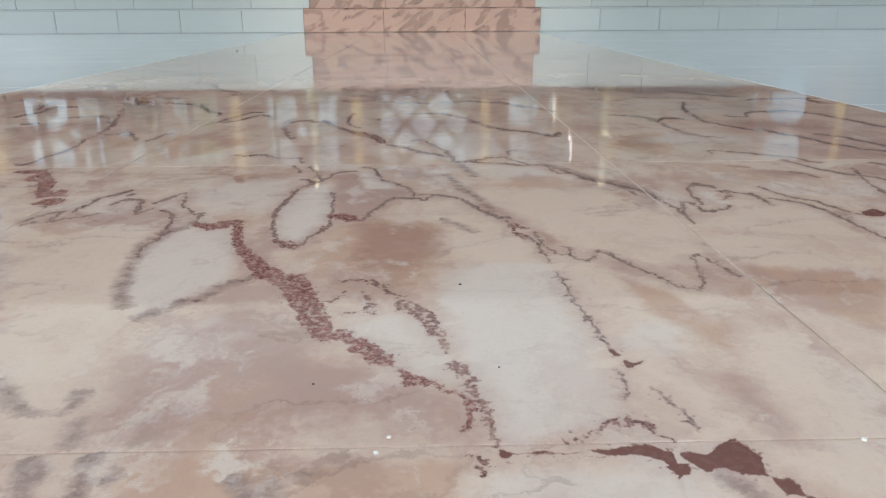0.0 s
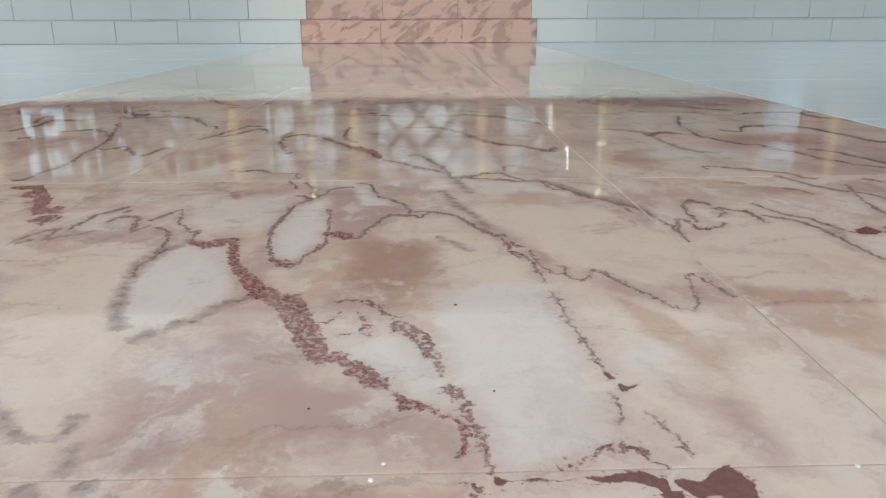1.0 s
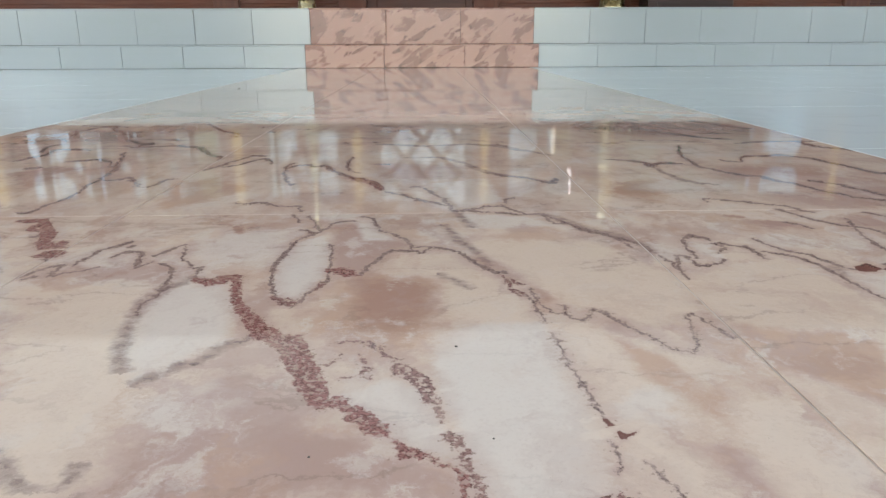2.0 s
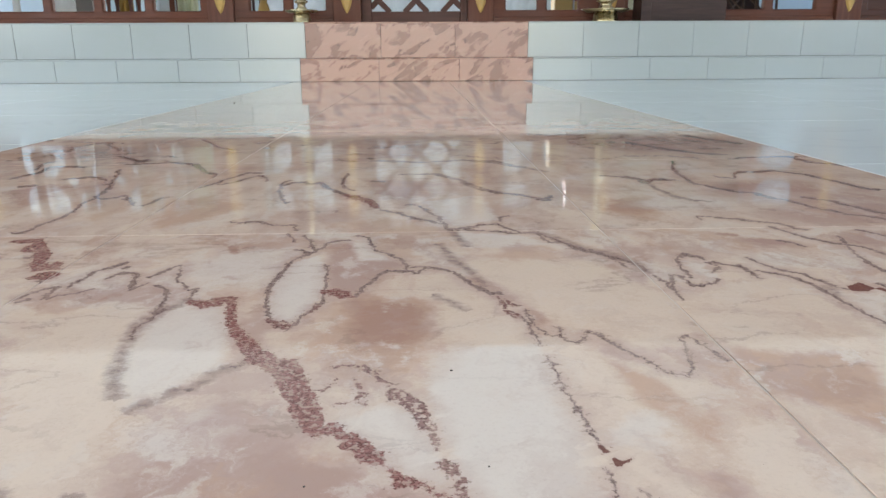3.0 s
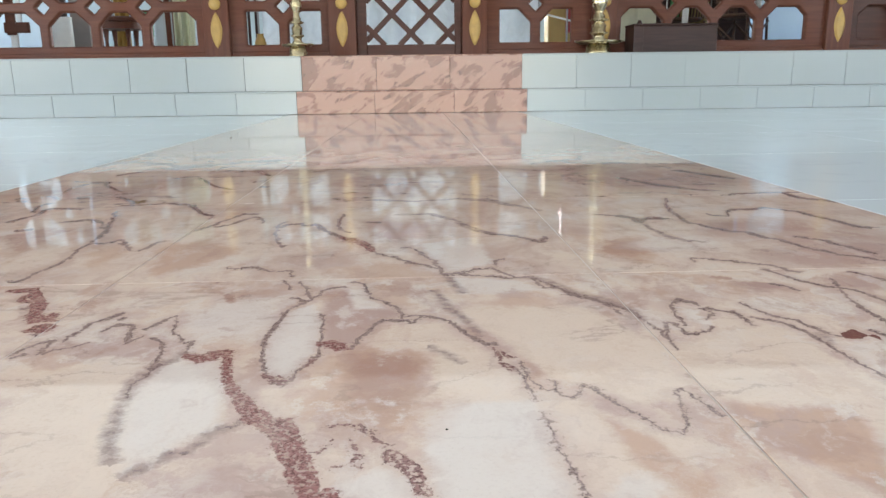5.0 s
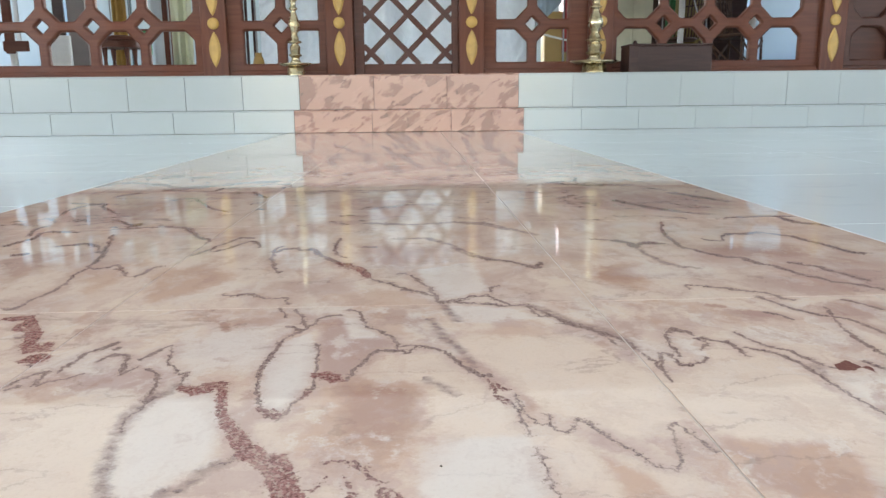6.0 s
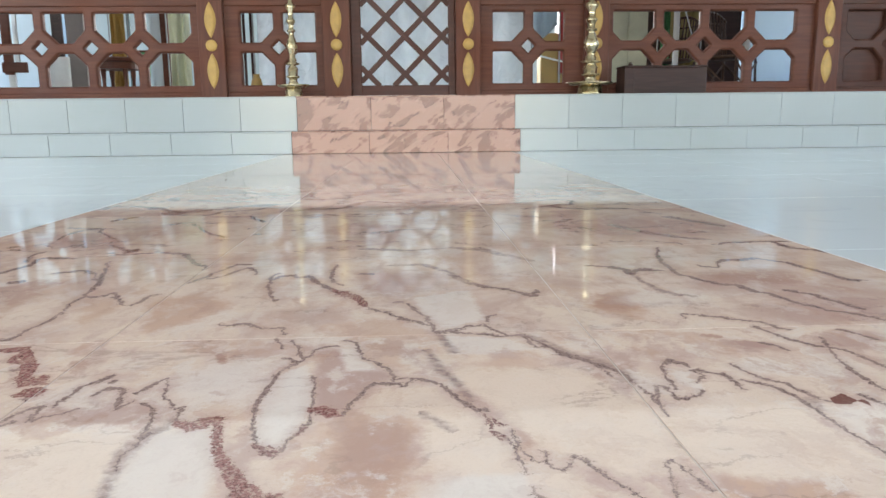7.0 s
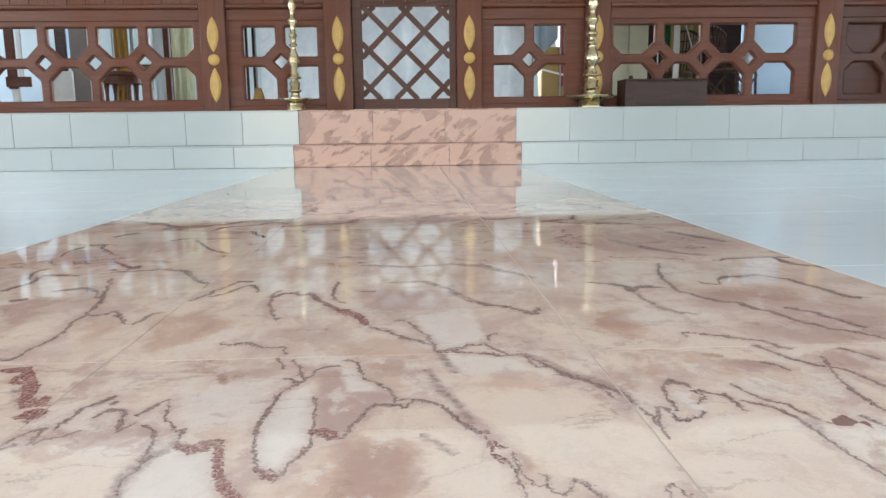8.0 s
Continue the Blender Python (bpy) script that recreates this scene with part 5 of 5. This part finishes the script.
part("door", box(0.018, 0, 0.04, 0.236, 0.018, 1.77, 0.004), OLIVE, wardrobe)
shelf = thing("dark_cupboard", "tall dark brown wooden cupboard", "cupboard", pose(3.55, 9.05, STAGE_Z))
part("body", box(-0.80, 0.02, 0, 0.605, 0.4, 2.0, 0.006), DARK_WOOD, shelf)
for k in range(3):
    part("door", box(-0.79 + 0.47 * k, 0, 0.04, -0.79 + 0.47 * k + 0.455, 0.018, 1.97, 0.004), DARK_WOOD, shelf)

stand = thing("clothes_stand", "white painted upright clothes stand with a cross bar", "stand", pose(3.05, 8.2, STAGE_Z))
part("upright", box(-0.03, 0, 0, 0.03, 0.035, 1.6, 0.005), WHITE_PAINT, stand)
part("cross_bar", box(0.03, 0.002, 0.58, 0.21, 0.03, 0.61, 0.004), WHITE_PAINT, stand)
part("stay", bar(0.42, 0.012, 0.012, 0.002), WHITE_PAINT, stand, at=pose(0.135, 0, 0.80, 0, 72, 0))
post = thing("white_post", "slim white painted post", "post", pose(3.90, 8.3, STAGE_Z))
part("shaft", box(-0.03, 0, 0.012, 0.03, 0.05, 2.4, 0.005), WHITE_PAINT, post)
part("base", box(-0.06, -0.03, 0, 0.06, 0.08, 0.012, 0.002), WHITE_PAINT, post)


def cane_chair(label, at):
    """A bent-cane armchair: crossed base, seat ring and a woven round back."""
    chair = thing("cane_chair", label, "chair", at, "cane chairs")

    def tube(name, a, b, r=0.014):
        a, b = Vector(a), Vector(b)
        d = b - a
        m = Matrix.Translation(a) @ d.to_track_quat("Z", "Y").to_matrix().to_4x4()
        part(name, lathe([(r, 0), (r, d.length)], 8), CANE, chair, at=m, smooth=True)

    w = 0.20
    for sx in (-1, 1):
        for sy in (-1, 1):
            tube("leg", (sx * w, sy * w, 0), (sx * w * 0.95, sy * w * 0.95, 0.42))
    for sy in (-1, 1):
        tube("brace", (-w, sy * w, 0.04), (w, sy * w, 0.38), 0.011)
        tube("brace", (w, sy * w, 0.04), (-w, sy * w, 0.38), 0.011)
    for sx in (-1, 1):
        tube("brace", (sx * w, -w, 0.04), (sx * w, w, 0.38), 0.011)
    part("seat", lathe([(0.0, 0.42), (0.21, 0.415), (0.235, 0.43), (0.22, 0.45), (0.0, 0.445)], 24), CANE, chair, smooth=True)
    n = 11
    for k in range(n):
        u = (k / (n - 1) - 0.5) * 1.9
        x, z = math.sin(u) * 0.23, 0.44
        top = 0.66 + 0.27 * math.cos(u * 0.8)
        tube("back_slat", (x, 0.19 - 0.03 * abs(u), z), (x * 1.1, 0.27 - 0.06 * abs(u), top), 0.0085)
    for z in (0.58, 0.70, 0.82):
        for k in range(6):
            a, b = [(k + j) / 6 * 1.7 - 0.85 for j in (0, 1)]
            tube("back_band", (math.sin(a) * 0.245, 0.225 - 0.03 * abs(a) + (z - 0.6) * 0.12, z), (math.sin(b) * 0.245, 0.225 - 0.03 * abs(b) + (z - 0.6) * 0.12, z), 0.008)
    for k in range(10):
        a, b = [(k + j) / 10 * 2.1 - 1.05 for j in (0, 1)]
        tube("back_rim", (math.sin(a) * 0.255, 0.27 - 0.06 * abs(a), 0.66 + 0.28 * math.cos(a * 0.85)), (math.sin(b) * 0.255, 0.27 - 0.06 * abs(b), 0.66 + 0.28 * math.cos(b * 0.85)), 0.015)
    return chair


cane_chair("dark woven cane chair with crossed legs", pose(3.62, 8.1, STAGE_Z, 0, 0, 35))
cane_chair("dark woven cane chair turned towards the cupboard", pose(3.12, 8.55, STAGE_Z, 0, 0, -50))

# ---- floor tiles ----
SIZE, DEEP, FIRST = 0.6, 0.608, 0.2995


def figured_tile(name, x0, y0, x1, y1, seed, row, cells):
    """A marble slab with a figure of its own; a much veined one carries it in several fields side by side."""
    w, d = x1 - x0, y1 - y0
    bm = box(-w / 2 + 0.00095, -d / 2 + 0.0005, -0.01, w / 2 - 0.00095, d / 2 - 0.0005, 0, 0.0003)
    for k in range(1, cells):
        for at, way in (((w * (k / cells - 0.5), 0, 0), (1, 0, 0)), ((0, d * (k / cells - 0.5), 0), (0, 1, 0))):
            bmesh.ops.bisect_plane(bm, geom=[*bm.verts, *bm.edges, *bm.faces], plane_co=at, plane_no=way)
    for f in bm.faces:
        q = f.calc_center_median()
        i, j = [min(cells - 1, max(0, int((v / size + 0.5) * cells))) for v, size in ((q.x, w), (q.y, d))]
        f.material_index = i + cells * j
    kinds = [marble("marble_tile", (x0 + w * i / cells, y0 + d * j / cells, x0 + w * (i + 1) / cells, y0 + d * (j + 1) / cells), seed, row)
             for j in range(cells) for i in range(cells)]
    me = mesh_of(name, bm, kinds[0])
    for kind in kinds[1:]:
        me.materials.append(kind)
    return me


rough_tile = marble("marble_tile")
aisle_mesh = tile_mesh("tile", SIZE - 0.0019, DEEP - 0.0014, 0.01, rough_tile, 0.0003)
for row in range(-8, 10):
    y0 = FIRST + DEEP * row
    y1 = min(y0 + DEEP, STEP_Y - 0.004)
    for col in range(3):
        x0 = -0.902 + SIZE * col
        if -1 <= row <= 2:
            me = figured_tile("tile", x0, y0, x0 + SIZE, y1, 1.7 * row + 3.1 * col, row, 4 if row == 0 and col == 1 else 1)
        elif y1 - y0 < DEEP - 0.01:
            me = tile_mesh("tile", SIZE - 0.0019, y1 - y0 - 0.0014, 0.01, rough_tile, 0.0003)
        else:
            me = aisle_mesh
        ob = new("tile", me)
        ob.matrix_basis = pose(x0 + SIZE / 2, (y0 + y1) / 2, 0.0)
        ob.parent = floor
        if row == -8 and col == 0:
            tagged(ob, "polished cream and rose marble tile")
BIG = 0.92
plain_mesh = tile_mesh("tile", BIG - 0.0008, BIG - 0.002, 0.01, FLOOR_TILE, 0.0004)
for side in (-1, 1):
    start = 2.345 if side > 0 else 1.88
    for i in range(6):
        for k in range(-8, 5):
            y0 = start + BIG * k
            y1 = min(y0 + BIG, STEP_Y - 0.003)
            if y0 < SOUTH or y1 - y0 < 0.02:
                continue
            xa = (0.9 if side > 0 else -0.904) + side * BIG * i
            xb = xa + side * BIG
            me = plain_mesh if y1 - y0 > BIG - 0.01 else tile_mesh("tile", BIG - 0.0008, y1 - y0 - 0.002, 0.01, FLOOR_TILE, 0.0004)
            ob = new("tile", me)
            ob.matrix_basis = pose((xa + xb) / 2, (y0 + y1) / 2, 0.0)
            ob.parent = floor

# ---- crumbs on the floor ----
CHIP = painted("white_chip", (0.78, 0.76, 0.72), 0.8)
SOIL = painted("dark_grit", (0.06, 0.045, 0.035), 0.9)
for x, y, size, mat in ((0.046, 0.294, 0.0014, CHIP), (0.051, 0.306, 0.0012, CHIP), (0.262, 0.297, 0.0014, CHIP), (0.092, 0.494, 0.0011, SOIL),
                        (0.107, 0.371, 0.0008, SOIL), (-0.768, 3.41, 0.005, SOIL), (0.01, 0.356, 0.0008, SOIL)):
    bm = bmesh.new()
    bmesh.ops.create_icosphere(bm, subdivisions=1, radius=size)
    for v in bm.verts:
        v.co = Vector((v.co.x * random.uniform(0.8, 1.3), v.co.y * random.uniform(0.7, 1.1), max(v.co.z, -size * 0.5) * 0.6 + size * 0.3))
    white = mat is CHIP
    tagged(part("litter", bm, mat, at=pose(x, y, 0.0005, 0, 0, random.uniform(0, 180))),
           "tiny white paper crumb lying on the marble floor" if white else "tiny dark speck of grit on the marble floor", "litter", "crumbs on the floor")
